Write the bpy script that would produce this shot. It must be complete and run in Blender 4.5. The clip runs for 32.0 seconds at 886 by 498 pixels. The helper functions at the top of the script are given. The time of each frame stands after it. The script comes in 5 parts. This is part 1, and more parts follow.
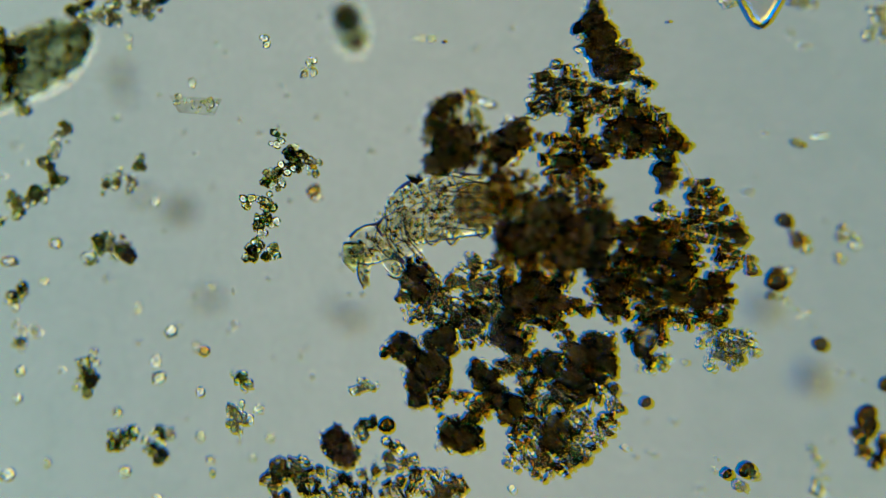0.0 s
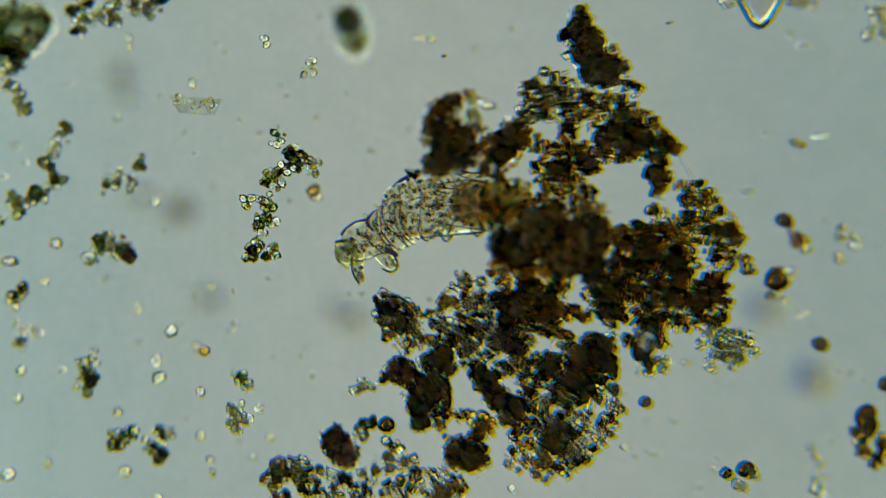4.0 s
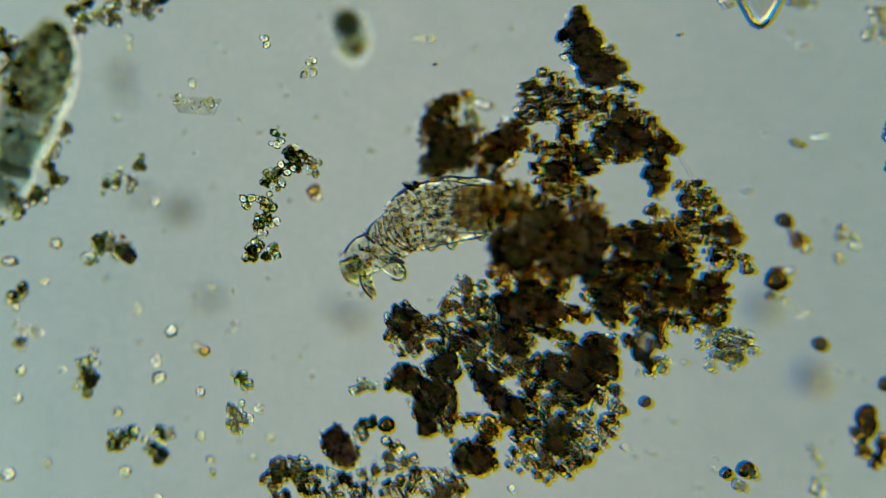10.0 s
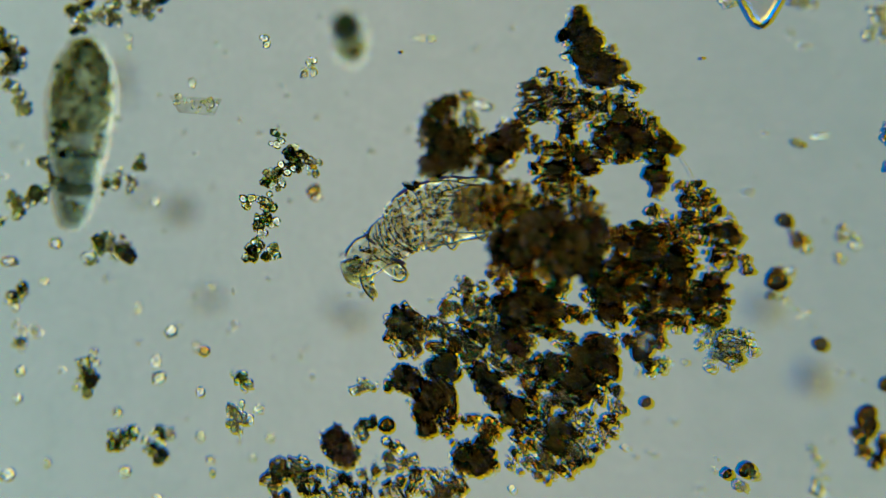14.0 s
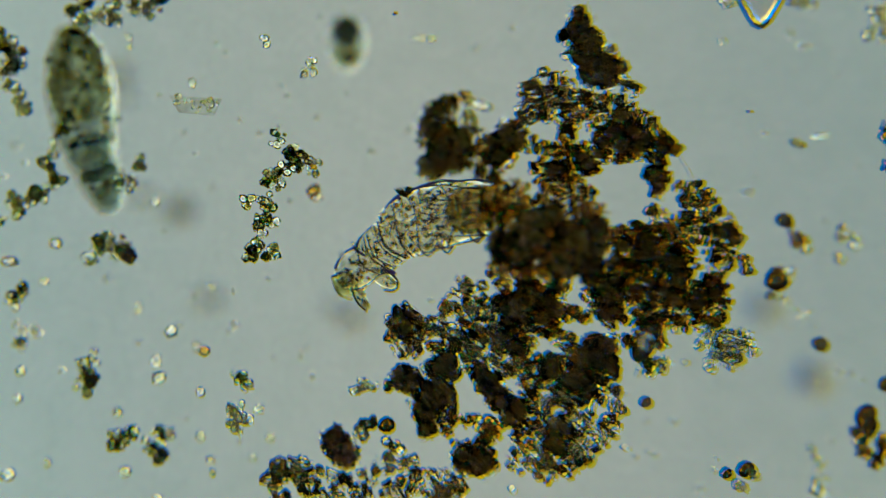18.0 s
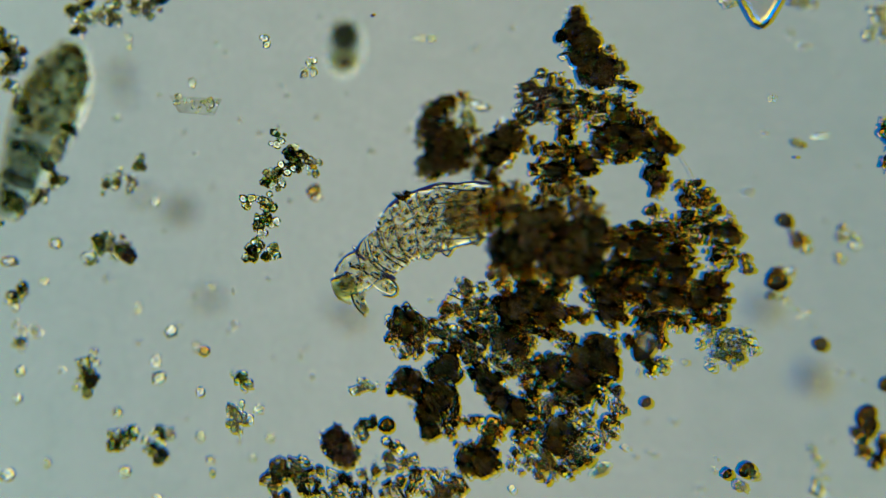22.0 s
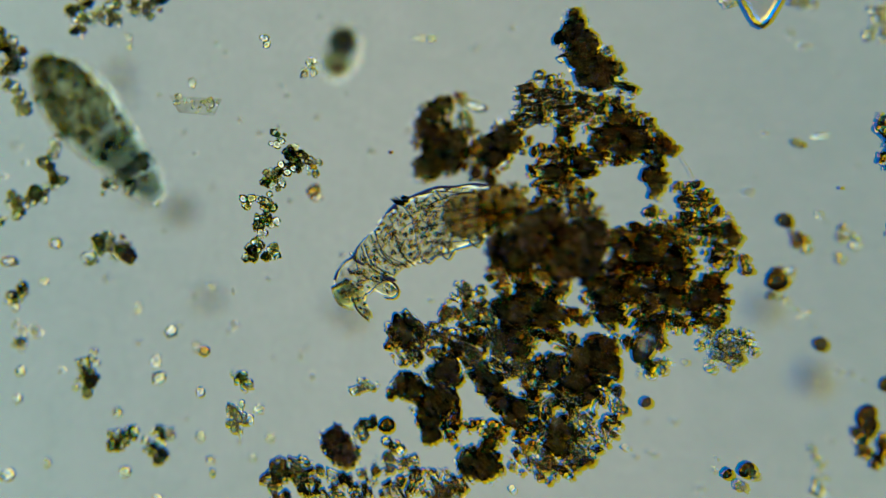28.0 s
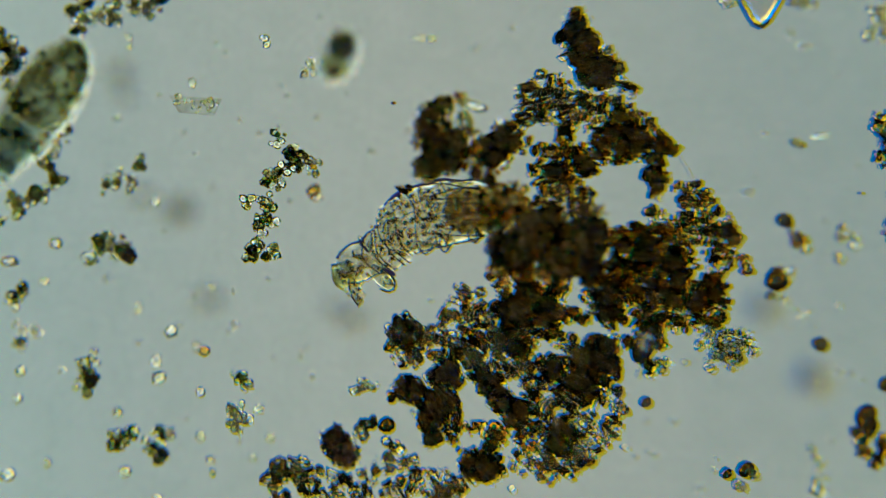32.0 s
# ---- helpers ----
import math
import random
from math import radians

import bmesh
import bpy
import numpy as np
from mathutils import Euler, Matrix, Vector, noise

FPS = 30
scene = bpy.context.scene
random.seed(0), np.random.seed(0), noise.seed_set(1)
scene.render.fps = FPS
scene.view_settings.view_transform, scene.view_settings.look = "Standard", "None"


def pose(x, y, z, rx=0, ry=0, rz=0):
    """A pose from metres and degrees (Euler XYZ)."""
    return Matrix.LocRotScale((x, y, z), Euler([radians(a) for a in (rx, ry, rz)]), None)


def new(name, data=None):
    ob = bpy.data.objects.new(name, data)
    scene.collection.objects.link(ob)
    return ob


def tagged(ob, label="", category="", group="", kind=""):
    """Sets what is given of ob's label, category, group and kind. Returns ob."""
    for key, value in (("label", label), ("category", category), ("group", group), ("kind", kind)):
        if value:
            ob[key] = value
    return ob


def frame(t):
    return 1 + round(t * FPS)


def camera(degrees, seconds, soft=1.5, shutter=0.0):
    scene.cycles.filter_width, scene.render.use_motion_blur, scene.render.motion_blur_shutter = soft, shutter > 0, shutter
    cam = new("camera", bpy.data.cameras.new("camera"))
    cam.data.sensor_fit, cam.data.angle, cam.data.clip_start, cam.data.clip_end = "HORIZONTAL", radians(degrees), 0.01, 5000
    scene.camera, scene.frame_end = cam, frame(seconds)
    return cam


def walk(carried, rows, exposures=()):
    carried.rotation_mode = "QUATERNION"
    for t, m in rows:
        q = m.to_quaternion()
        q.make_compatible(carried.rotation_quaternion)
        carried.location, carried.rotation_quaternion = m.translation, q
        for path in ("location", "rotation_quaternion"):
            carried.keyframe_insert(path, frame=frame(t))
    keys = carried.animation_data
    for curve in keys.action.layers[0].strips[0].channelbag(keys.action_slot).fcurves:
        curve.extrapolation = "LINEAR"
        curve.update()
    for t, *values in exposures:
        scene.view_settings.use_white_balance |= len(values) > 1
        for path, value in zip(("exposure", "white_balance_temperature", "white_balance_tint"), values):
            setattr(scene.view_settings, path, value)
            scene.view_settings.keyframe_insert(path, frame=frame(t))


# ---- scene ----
# A drop of pond water on a glass slide, modelled a thousand times larger: 1 m here is 1 mm under the microscope.
# Stage coordinates (x to the right, y towards the viewer's bottom) count steps of 0.75 mm from the field's corner.
STEP, EYE = 0.00075, 13.467

# ---- camera ----
cam = camera(5, 32.0, soft=1.15)
walk(cam, [(0, pose(0, 0, EYE)), (32, pose(0, 0, EYE))])
# shallow depth of focus of the objective
cam.data.dof.use_dof = True
cam.data.dof.focus_distance = EYE - 0.04
cam.data.dof.aperture_fstop = 0.7

# ---- light ----
world = bpy.data.worlds.new("dim_room")
scene.world = world
world.use_nodes = True
tree = world.node_tree
way = tree.nodes.new("ShaderNodeSeparateXYZ")
tree.links.new(tree.nodes.new("ShaderNodeTexCoord").outputs["Generated"], way.inputs[0])
room = tree.nodes.new("ShaderNodeValToRGB")
room.color_ramp.elements[0].position, room.color_ramp.elements[0].color = 0.0, (0.01, 0.01, 0.01, 1)
room.color_ramp.elements[1].position, room.color_ramp.elements[1].color = 0.35, (0.96, 0.94, 0.68, 1)
tree.links.new(way.outputs["Z"], room.inputs["Fac"])
tree.links.new(room.outputs["Color"], tree.nodes["Background"].inputs["Color"])
tree.nodes["Background"].inputs["Strength"].default_value = 0.62
scene.view_settings.exposure = 0.0


# ---- small tools ----
def at(x, y, z=0.0):
    """The place at height z over stage coordinates x, y."""
    k = (EYE - z) / EYE * STEP
    return Vector(((x - 784) * k, (441 - y) * k, z))


def spot(x, y, z=0.0, rz=0.0, rx=0.0, ry=0.0):
    p = at(x, y, z)
    return pose(p.x, p.y, p.z, rx, ry, rz)


def thing(name, place, label, category, group="", kind=""):
    ob = new(name)
    ob.location = place
    ob.empty_display_size = 0.01
    return tagged(ob, label, category, group, kind)


def fit_in(ob, parent, place=(0, 0, 0), turn=(0, 0, 0), size=(1, 1, 1)):
    ob.parent = parent
    ob.location, ob.rotation_euler, ob.scale = place, turn, size
    return ob


def mesh_of(name, verts, faces, material, smooth=True):
    me = bpy.data.meshes.new(name)
    me.from_pydata([tuple(v) for v in verts], [], [tuple(f) for f in faces])
    if smooth:
        me.polygons.foreach_set("use_smooth", [True] * len(me.polygons))
    me.materials.append(material)
    me.update()
    return me


def from_bm(name, bm, material, smooth=True):
    me = bpy.data.meshes.new(name)
    bm.to_mesh(me)
    bm.free()
    if smooth:
        me.polygons.foreach_set("use_smooth", [True] * len(me.polygons))
    me.materials.append(material)
    return me


def part(name, mesh, parent, place=(0, 0, 0), turn=(0, 0, 0), size=(1, 1, 1), label=""):
    return tagged(fit_in(new(name, mesh), parent, place, turn, size), label)


# ---- materials ----
def nodes_of(name):
    m = bpy.data.materials.new(name)
    m.use_nodes = True
    t = m.node_tree
    t.nodes.clear()
    return m, t, t.nodes.new, t.links.new


def ramp(node, link, source, stops):
    r = node("ShaderNodeValToRGB")
    el = r.color_ramp.elements
    while len(el) < len(stops):
        el.new(0.5)
    for e, (p, c) in zip(el, stops):
        e.position, e.color = p, (*c, 1)
    link(source, r.inputs["Fac"])
    return r.outputs["Color"]


def noise_of(node, link, coords, scale, detail=4.0):
    n = node("ShaderNodeTexNoise")
    n.inputs["Scale"].default_value, n.inputs["Detail"].default_value = scale, detail
    link(coords, n.inputs["Vector"])
    return n.outputs["Fac"]


def clear_stuff(name, stops, ior, source, murk=0.15, grain=120.0, rough=0.02, bump=0.3):
    """Translucent matter: refracts the lamp's light, tinted from piece to piece, with some murk in it."""
    m, t, node, link = nodes_of(name)
    if source == "piece":
        pick = node("ShaderNodeObjectInfo").outputs["Random"]
    elif source == "island":
        pick = node("ShaderNodeNewGeometry").outputs["Random Per Island"]
    else:
        pick = noise_of(node, link, node("ShaderNodeTexCoord").outputs["Object"], grain * 0.25)
    coords = node("ShaderNodeTexCoord").outputs["Object"]
    colour = ramp(node, link, pick, stops)
    fine = noise_of(node, link, coords, grain)
    shade = node("ShaderNodeMix")
    shade.data_type, shade.blend_type = "RGBA", "MULTIPLY"
    shade.inputs["Factor"].default_value = 0.6
    link(colour, shade.inputs["A"])
    link(ramp(node, link, fine, [(0.3, (0.6, 0.58, 0.5)), (0.65, (1, 1, 1))]), shade.inputs["B"])
    relief = node("ShaderNodeBump")
    relief.inputs["Strength"].default_value, relief.inputs["Distance"].default_value = bump, 0.001
    link(fine, relief.inputs["Height"])
    glass = node("ShaderNodeBsdfGlass")
    glass.inputs["IOR"].default_value, glass.inputs["Roughness"].default_value = ior, rough
    link(shade.outputs["Result"], glass.inputs["Color"])
    link(relief.outputs["Normal"], glass.inputs["Normal"])
    cloud = node("ShaderNodeBsdfDiffuse")
    link(shade.outputs["Result"], cloud.inputs["Color"])
    mix = node("ShaderNodeMixShader")
    mix.inputs[0].default_value = murk
    link(glass.outputs[0], mix.inputs[1])
    link(cloud.outputs[0], mix.inputs[2])
    out = node("ShaderNodeOutputMaterial")
    link(mix.outputs[0], out.inputs["Surface"])
    return m


def dull_stuff(name, stops, grain, bump=0.6, thin=None):
    """Crumbly organic matter; where it is thin, tinted light comes through. thin: the tint."""
    m, t, node, link = nodes_of(name)
    coords = node("ShaderNodeTexCoord").outputs["Object"]
    fine = noise_of(node, link, coords, grain, 6.0)
    b = node("ShaderNodeBsdfPrincipled")
    link(ramp(node, link, fine, stops), b.inputs["Base Color"])
    b.inputs["Roughness"].default_value = 0.85
    relief = node("ShaderNodeBump")
    relief.inputs["Strength"].default_value, relief.inputs["Distance"].default_value = bump, 0.004
    link(fine, relief.inputs["Height"])
    link(relief.outputs["Normal"], b.inputs["Normal"])
    surface = b.outputs[0]
    if thin:
        clear = node("ShaderNodeBsdfTransparent")
        clear.inputs["Color"].default_value = (*thin, 1)
        mix = node("ShaderNodeMixShader")
        link(ramp(node, link, noise_of(node, link, coords, grain * 0.9, 3.0), [(0.46, (0, 0, 0)), (0.55, (1, 1, 1))]), mix.inputs[0])
        link(surface, mix.inputs[1])
        link(clear.outputs[0], mix.inputs[2])
        surface = mix.outputs[0]
    out = node("ShaderNodeOutputMaterial")
    link(surface, out.inputs["Surface"])
    return m


PALE = [(0.0, (0.99, 1.0, 0.97)), (0.5, (0.97, 0.98, 0.88)), (1.0, (0.91, 0.92, 0.74))]
MIXED = [(0.0, (1.0, 1.0, 0.99)), (0.52, (1.0, 0.99, 0.90)), (0.68, (0.98, 0.88, 0.50)), (0.83, (0.86, 0.62, 0.20)), (0.92, (0.34, 0.28, 0.14)), (1.0, (0.16, 0.14, 0.09))]
BROWN = [(0.0, (1.0, 0.98, 0.82)), (0.36, (0.99, 0.88, 0.46)), (0.72, (0.90, 0.66, 0.20)), (0.88, (0.44, 0.31, 0.10)), (1.0, (0.16, 0.12, 0.05))]
OLIVE = [(0.0, (1.0, 1.0, 0.98)), (0.45, (0.97, 0.99, 0.88)), (0.75, (0.88, 0.89, 0.64)), (0.9, (0.62, 0.62, 0.36)), (1.0, (0.40, 0.42, 0.26))]
grain_pale = clear_stuff("pale_mineral", PALE, 1.23, "piece", 0.03, 3.0)
grain_mixed = clear_stuff("mixed_mineral", MIXED, 1.42, "piece", 0.006, 3.0)
grain_brown = clear_stuff("brown_detritus", BROWN, 1.42, "piece", 0.008, 3.0)
grain_dark = clear_stuff("dark_detritus", [(0.0, (0.50, 0.55, 0.24)), (0.5, (0.68, 0.68, 0.30)), (1.0, (0.80, 0.66, 0.22))], 1.22, "piece", 0.0, 3.0)
grain_olive = clear_stuff("olive_detritus", OLIVE, 1.29, "piece", 0.0, 3.0)
fines_mixed = clear_stuff("mixed_fines", MIXED, 1.48, "island", 0.005, 150)
fines_brown = clear_stuff("brown_fines", BROWN, 1.44, "island", 0.01, 150)
fines_dark = clear_stuff("dark_fines", [(0.0, (0.84, 0.58, 0.16)), (0.45, (0.38, 0.26, 0.11)), (1.0, (0.11, 0.095, 0.07))], 1.34, "island", 0.012, 150)
fines_olive = clear_stuff("olive_fines", OLIVE, 1.31, "island", 0.05, 150)
fines_pale = clear_stuff("pale_fines", PALE, 1.36, "island", 0.03, 150)
humus = dull_stuff("dark_humus", [(0.34, (0.030, 0.025, 0.016)), (0.5, (0.062, 0.046, 0.024)), (0.60, (0.165, 0.115, 0.042)), (0.70, (0.43, 0.29, 0.085))], 6.0, 0.8, (0.95, 0.68, 0.22))
crystal = clear_stuff("clear_crystal", [(0.0, (0.97, 0.98, 0.97)), (1.0, (0.93, 0.95, 0.96))], 1.75, "noise", 0.0, 40, 0.0, 0.05)
# glass of the shells added round dark lumps for their colour fringes
fringe_glass = clear_stuff("fringe_shell_glass", [(0.0, (0.98, 0.98, 0.96)), (1.0, (0.95, 0.95, 0.92))], 1.14, "noise", 0.0, 6, 0.0, 0.05)
ghost = clear_stuff("clear_jelly", [(0.0, (0.97, 0.97, 0.94)), (1.0, (0.97, 0.97, 0.94))], 1.055, "piece", 0.0, 60, 0.0, 0.1)
dust = dull_stuff("grey_dust", [(0.3, (0.05, 0.05, 0.045)), (0.7, (0.12, 0.12, 0.10))], 3.0, 0.6, (0.8, 0.8, 0.8))


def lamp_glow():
    """The frosted lamp disc under the stage: a field toned across, with a brighter, colour-fringed rim added."""
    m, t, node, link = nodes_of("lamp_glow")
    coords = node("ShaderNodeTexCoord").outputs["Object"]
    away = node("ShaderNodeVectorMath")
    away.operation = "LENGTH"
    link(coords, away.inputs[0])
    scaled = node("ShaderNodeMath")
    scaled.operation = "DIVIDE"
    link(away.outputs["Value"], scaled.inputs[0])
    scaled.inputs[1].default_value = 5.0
    # bright ring outside the view, added so refracting grains show highlights
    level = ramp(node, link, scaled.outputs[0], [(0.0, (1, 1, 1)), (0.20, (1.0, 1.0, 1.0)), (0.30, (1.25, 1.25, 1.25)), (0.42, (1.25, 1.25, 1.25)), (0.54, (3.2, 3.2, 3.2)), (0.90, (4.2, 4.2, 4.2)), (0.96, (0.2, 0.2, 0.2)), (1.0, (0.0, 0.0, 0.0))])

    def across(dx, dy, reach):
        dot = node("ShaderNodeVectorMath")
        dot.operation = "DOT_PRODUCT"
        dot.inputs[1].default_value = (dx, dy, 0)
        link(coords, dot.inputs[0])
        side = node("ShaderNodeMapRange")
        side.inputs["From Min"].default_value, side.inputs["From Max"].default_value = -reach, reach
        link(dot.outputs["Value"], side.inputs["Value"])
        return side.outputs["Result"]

    # warm and cool tints added to the rim for coloured edges on grains
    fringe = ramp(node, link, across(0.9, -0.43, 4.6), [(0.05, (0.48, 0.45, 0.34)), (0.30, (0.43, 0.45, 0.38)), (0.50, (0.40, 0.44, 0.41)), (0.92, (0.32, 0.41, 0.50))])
    # uneven background tone painted across the field, darker to the right
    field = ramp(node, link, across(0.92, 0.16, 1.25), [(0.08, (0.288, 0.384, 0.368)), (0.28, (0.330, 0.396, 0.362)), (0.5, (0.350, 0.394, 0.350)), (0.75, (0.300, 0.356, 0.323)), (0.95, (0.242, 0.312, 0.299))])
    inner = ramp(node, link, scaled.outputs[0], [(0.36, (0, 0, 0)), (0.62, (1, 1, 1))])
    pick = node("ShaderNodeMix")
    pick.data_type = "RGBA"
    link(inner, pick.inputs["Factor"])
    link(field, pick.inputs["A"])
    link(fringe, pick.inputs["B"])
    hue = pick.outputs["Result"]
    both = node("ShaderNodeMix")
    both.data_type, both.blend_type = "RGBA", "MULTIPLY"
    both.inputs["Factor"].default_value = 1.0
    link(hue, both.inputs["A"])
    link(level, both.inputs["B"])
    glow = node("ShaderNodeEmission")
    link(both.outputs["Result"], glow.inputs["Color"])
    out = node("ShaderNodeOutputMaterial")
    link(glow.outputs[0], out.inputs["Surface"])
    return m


def slide_glass():
    m, t, node, link = nodes_of("slide_glass")
    clear = node("ShaderNodeBsdfTransparent")
    coords = node("ShaderNodeTexCoord").outputs["Object"]
    smear = node("ShaderNodeMix")
    smear.data_type, smear.blend_type = "RGBA", "MULTIPLY"
    smear.inputs["Factor"].default_value = 1.0
    link(ramp(node, link, noise_of(node, link, coords, 18.0, 3.0), [(0.35, (0.965, 0.978, 0.972)), (0.62, (1, 1, 1))]), smear.inputs["A"])
    link(ramp(node, link, noise_of(node, link, coords, 95.0, 5.0), [(0.30, (0.965, 0.972, 0.97)), (0.60, (1, 1, 1))]), smear.inputs["B"])
    link(smear.outputs["Result"], clear.inputs["Color"])
    shine = node("ShaderNodeBsdfGlossy")
    shine.inputs["Roughness"].default_value = 0.05
    fresnel = node("ShaderNodeFresnel")
    fresnel.inputs["IOR"].default_value = 1.12
    mix = node("ShaderNodeMixShader")
    link(fresnel.outputs[0], mix.inputs[0])
    link(clear.outputs[0], mix.inputs[1])
    link(shine.outputs[0], mix.inputs[2])
    out = node("ShaderNodeOutputMaterial")
    link(mix.outputs[0], out.inputs["Surface"])
    return m


# ---- slide and lamp ----
def slab(name, w, d, h, top, material, bevel=0.004):
    bm = bmesh.new()
    bmesh.ops.create_cube(bm, size=1, matrix=Matrix.Translation((0, 0, top - h / 2)) @ Matrix.Diagonal((w, d, h, 1)))
    bmesh.ops.bevel(bm, geom=bm.edges[:], offset=bevel, segments=2, affect="EDGES")
    return new(name, from_bm(name, bm, material, False))


slide = tagged(slab("glass_slide", 3.2, 2.4, 0.04, 0.0, slide_glass()), "clear glass microscope slide under a film of water", "glass slide", kind="structure")
slide.visible_shadow = False
def still_water():
    m, t, node, link = nodes_of("still_water")
    clear = node("ShaderNodeBsdfTransparent")
    clear.inputs["Color"].default_value = (0.995, 1.0, 0.998, 1)
    out = node("ShaderNodeOutputMaterial")
    link(clear.outputs[0], out.inputs["Surface"])
    return m


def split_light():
    """Added lens fringes: warm light passes straight, the blue end is bent more."""
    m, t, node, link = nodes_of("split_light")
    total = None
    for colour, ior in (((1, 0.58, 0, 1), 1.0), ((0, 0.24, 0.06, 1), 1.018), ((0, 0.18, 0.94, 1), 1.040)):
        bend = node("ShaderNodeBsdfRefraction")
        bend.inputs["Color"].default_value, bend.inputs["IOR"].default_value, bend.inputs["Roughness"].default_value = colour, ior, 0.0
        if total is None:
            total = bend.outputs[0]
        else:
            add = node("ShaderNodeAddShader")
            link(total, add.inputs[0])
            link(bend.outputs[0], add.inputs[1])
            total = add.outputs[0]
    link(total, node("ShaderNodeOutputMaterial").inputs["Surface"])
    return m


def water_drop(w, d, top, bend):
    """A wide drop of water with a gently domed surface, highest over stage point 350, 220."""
    # dome added so colour fringes grow away from here, as a lens gives
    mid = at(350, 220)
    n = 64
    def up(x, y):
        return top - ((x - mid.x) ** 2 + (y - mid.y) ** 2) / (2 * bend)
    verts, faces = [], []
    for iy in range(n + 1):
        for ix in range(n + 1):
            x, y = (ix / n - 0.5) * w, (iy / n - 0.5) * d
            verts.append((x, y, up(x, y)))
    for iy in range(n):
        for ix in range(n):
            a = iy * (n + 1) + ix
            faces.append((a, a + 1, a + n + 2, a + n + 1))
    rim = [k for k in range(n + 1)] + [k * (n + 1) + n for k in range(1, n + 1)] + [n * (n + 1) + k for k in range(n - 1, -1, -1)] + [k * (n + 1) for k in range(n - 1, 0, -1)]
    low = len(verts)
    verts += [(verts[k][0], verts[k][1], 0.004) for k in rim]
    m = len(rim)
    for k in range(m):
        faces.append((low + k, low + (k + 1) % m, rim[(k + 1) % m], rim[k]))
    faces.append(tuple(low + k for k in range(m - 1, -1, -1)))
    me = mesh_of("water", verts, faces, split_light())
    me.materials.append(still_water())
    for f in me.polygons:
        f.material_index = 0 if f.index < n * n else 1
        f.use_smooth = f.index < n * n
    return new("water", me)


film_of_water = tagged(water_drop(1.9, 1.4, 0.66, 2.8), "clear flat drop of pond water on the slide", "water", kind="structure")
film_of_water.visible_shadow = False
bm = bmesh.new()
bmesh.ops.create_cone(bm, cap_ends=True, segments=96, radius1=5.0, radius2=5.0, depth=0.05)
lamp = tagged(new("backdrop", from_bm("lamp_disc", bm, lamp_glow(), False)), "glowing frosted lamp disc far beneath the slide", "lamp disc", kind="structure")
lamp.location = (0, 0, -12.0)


# ---- grains ----
def ico(level):
    bm = bmesh.new()
    bmesh.ops.create_icosphere(bm, subdivisions=level, radius=1)
    v = np.array([x.co[:] for x in bm.verts])
    f = np.array([[x.index for x in face.verts] for face in bm.faces])
    bm.free()
    return v, f


ICO2, ICO3, ICO4, ICO5 = ico(2), ico(3), ico(4), ico(5)
rng = np.random.default_rng(7)


def rough_ball(base, seed, amount, scale, stretch=(1, 1, 1), facets=0, octaves=3):
    """A uneven rounded body; facets cut flat sides into it."""
    v = base[0].copy()
    off = Vector((seed * 3.7, seed * 1.3, seed * 2.1))
    bulge = np.array([noise.fractal(Vector(p) * scale + off, 0.8, 2.0, octaves) for p in v])
    v = v * (1 + amount * bulge)[:, None]
    r = np.random.default_rng(seed)
    for _ in range(facets):
        n = r.normal(size=3)
        n /= np.linalg.norm(n)
        d = v @ n
        cut = r.uniform(0.55, 0.85)
        over = np.clip(d - cut, 0, None)
        v -= over[:, None] * n[None]
    return v * np.array(stretch), base[1]


GRAINS = {}
for key, mat in (("pale", grain_pale), ("mixed", grain_mixed), ("brown", grain_brown), ("olive", grain_olive), ("dark", grain_dark), ("ghost", ghost)):
    GRAINS[key] = [mesh_of("grain", *rough_ball(ICO3, 11 + i, 0.34, 1.3, (1, rng.uniform(0.65, 1.0), rng.uniform(0.65, 0.95)), i % 2 if key in ("brown", "mixed") else 0), mat) for i in range(7)]
LUMPS = [mesh_of("lump", *rough_ball(ICO5, 40 + i, 0.80, 1.7, (1, rng.uniform(0.7, 1.0), 1), 0, 7), humus) for i in range(7)]
SPECKS = [mesh_of("speck", *rough_ball(ICO4, 60 + i, 0.5, 1.3, (1, 0.8, 1)), dust) for i in range(3)]
FRINGE_SHELLS = [mesh_of("film", *rough_ball(ICO4, 40 + i, 0.50, 1.5, (1, 0.9, 1)), fringe_glass) for i in range(7)]
FINE = [rough_ball(ICO2, 70 + i, 0.34, 1.2, (1, rng.uniform(0.6, 1.0), rng.uniform(0.7, 0.95)), i % 3)[0] for i in range(12)]


def turn_of():
    return tuple(rng.uniform(0, 2 * math.pi, 3))


def fines(name, spots, material, parent):
    """Many small grains, too small to pick apart, as one part. spots: x, y, z, radius in metres."""
    n, k = len(spots), len(FINE[0])
    verts, faces = np.empty((n * k, 3)), np.empty((n * len(ICO2[1]), 3), int)
    for i, (x, y, z, r) in enumerate(spots):
        turn = np.array(Euler(turn_of()).to_matrix())
        verts[i * k:(i + 1) * k] = FINE[rng.integers(len(FINE))] @ turn.T * r + (x, y, z)
        faces[i * len(ICO2[1]):(i + 1) * len(ICO2[1])] = ICO2[1] + i * k
    return tagged(part(name, mesh_of(name, verts, faces, material), parent), kind="stuff")


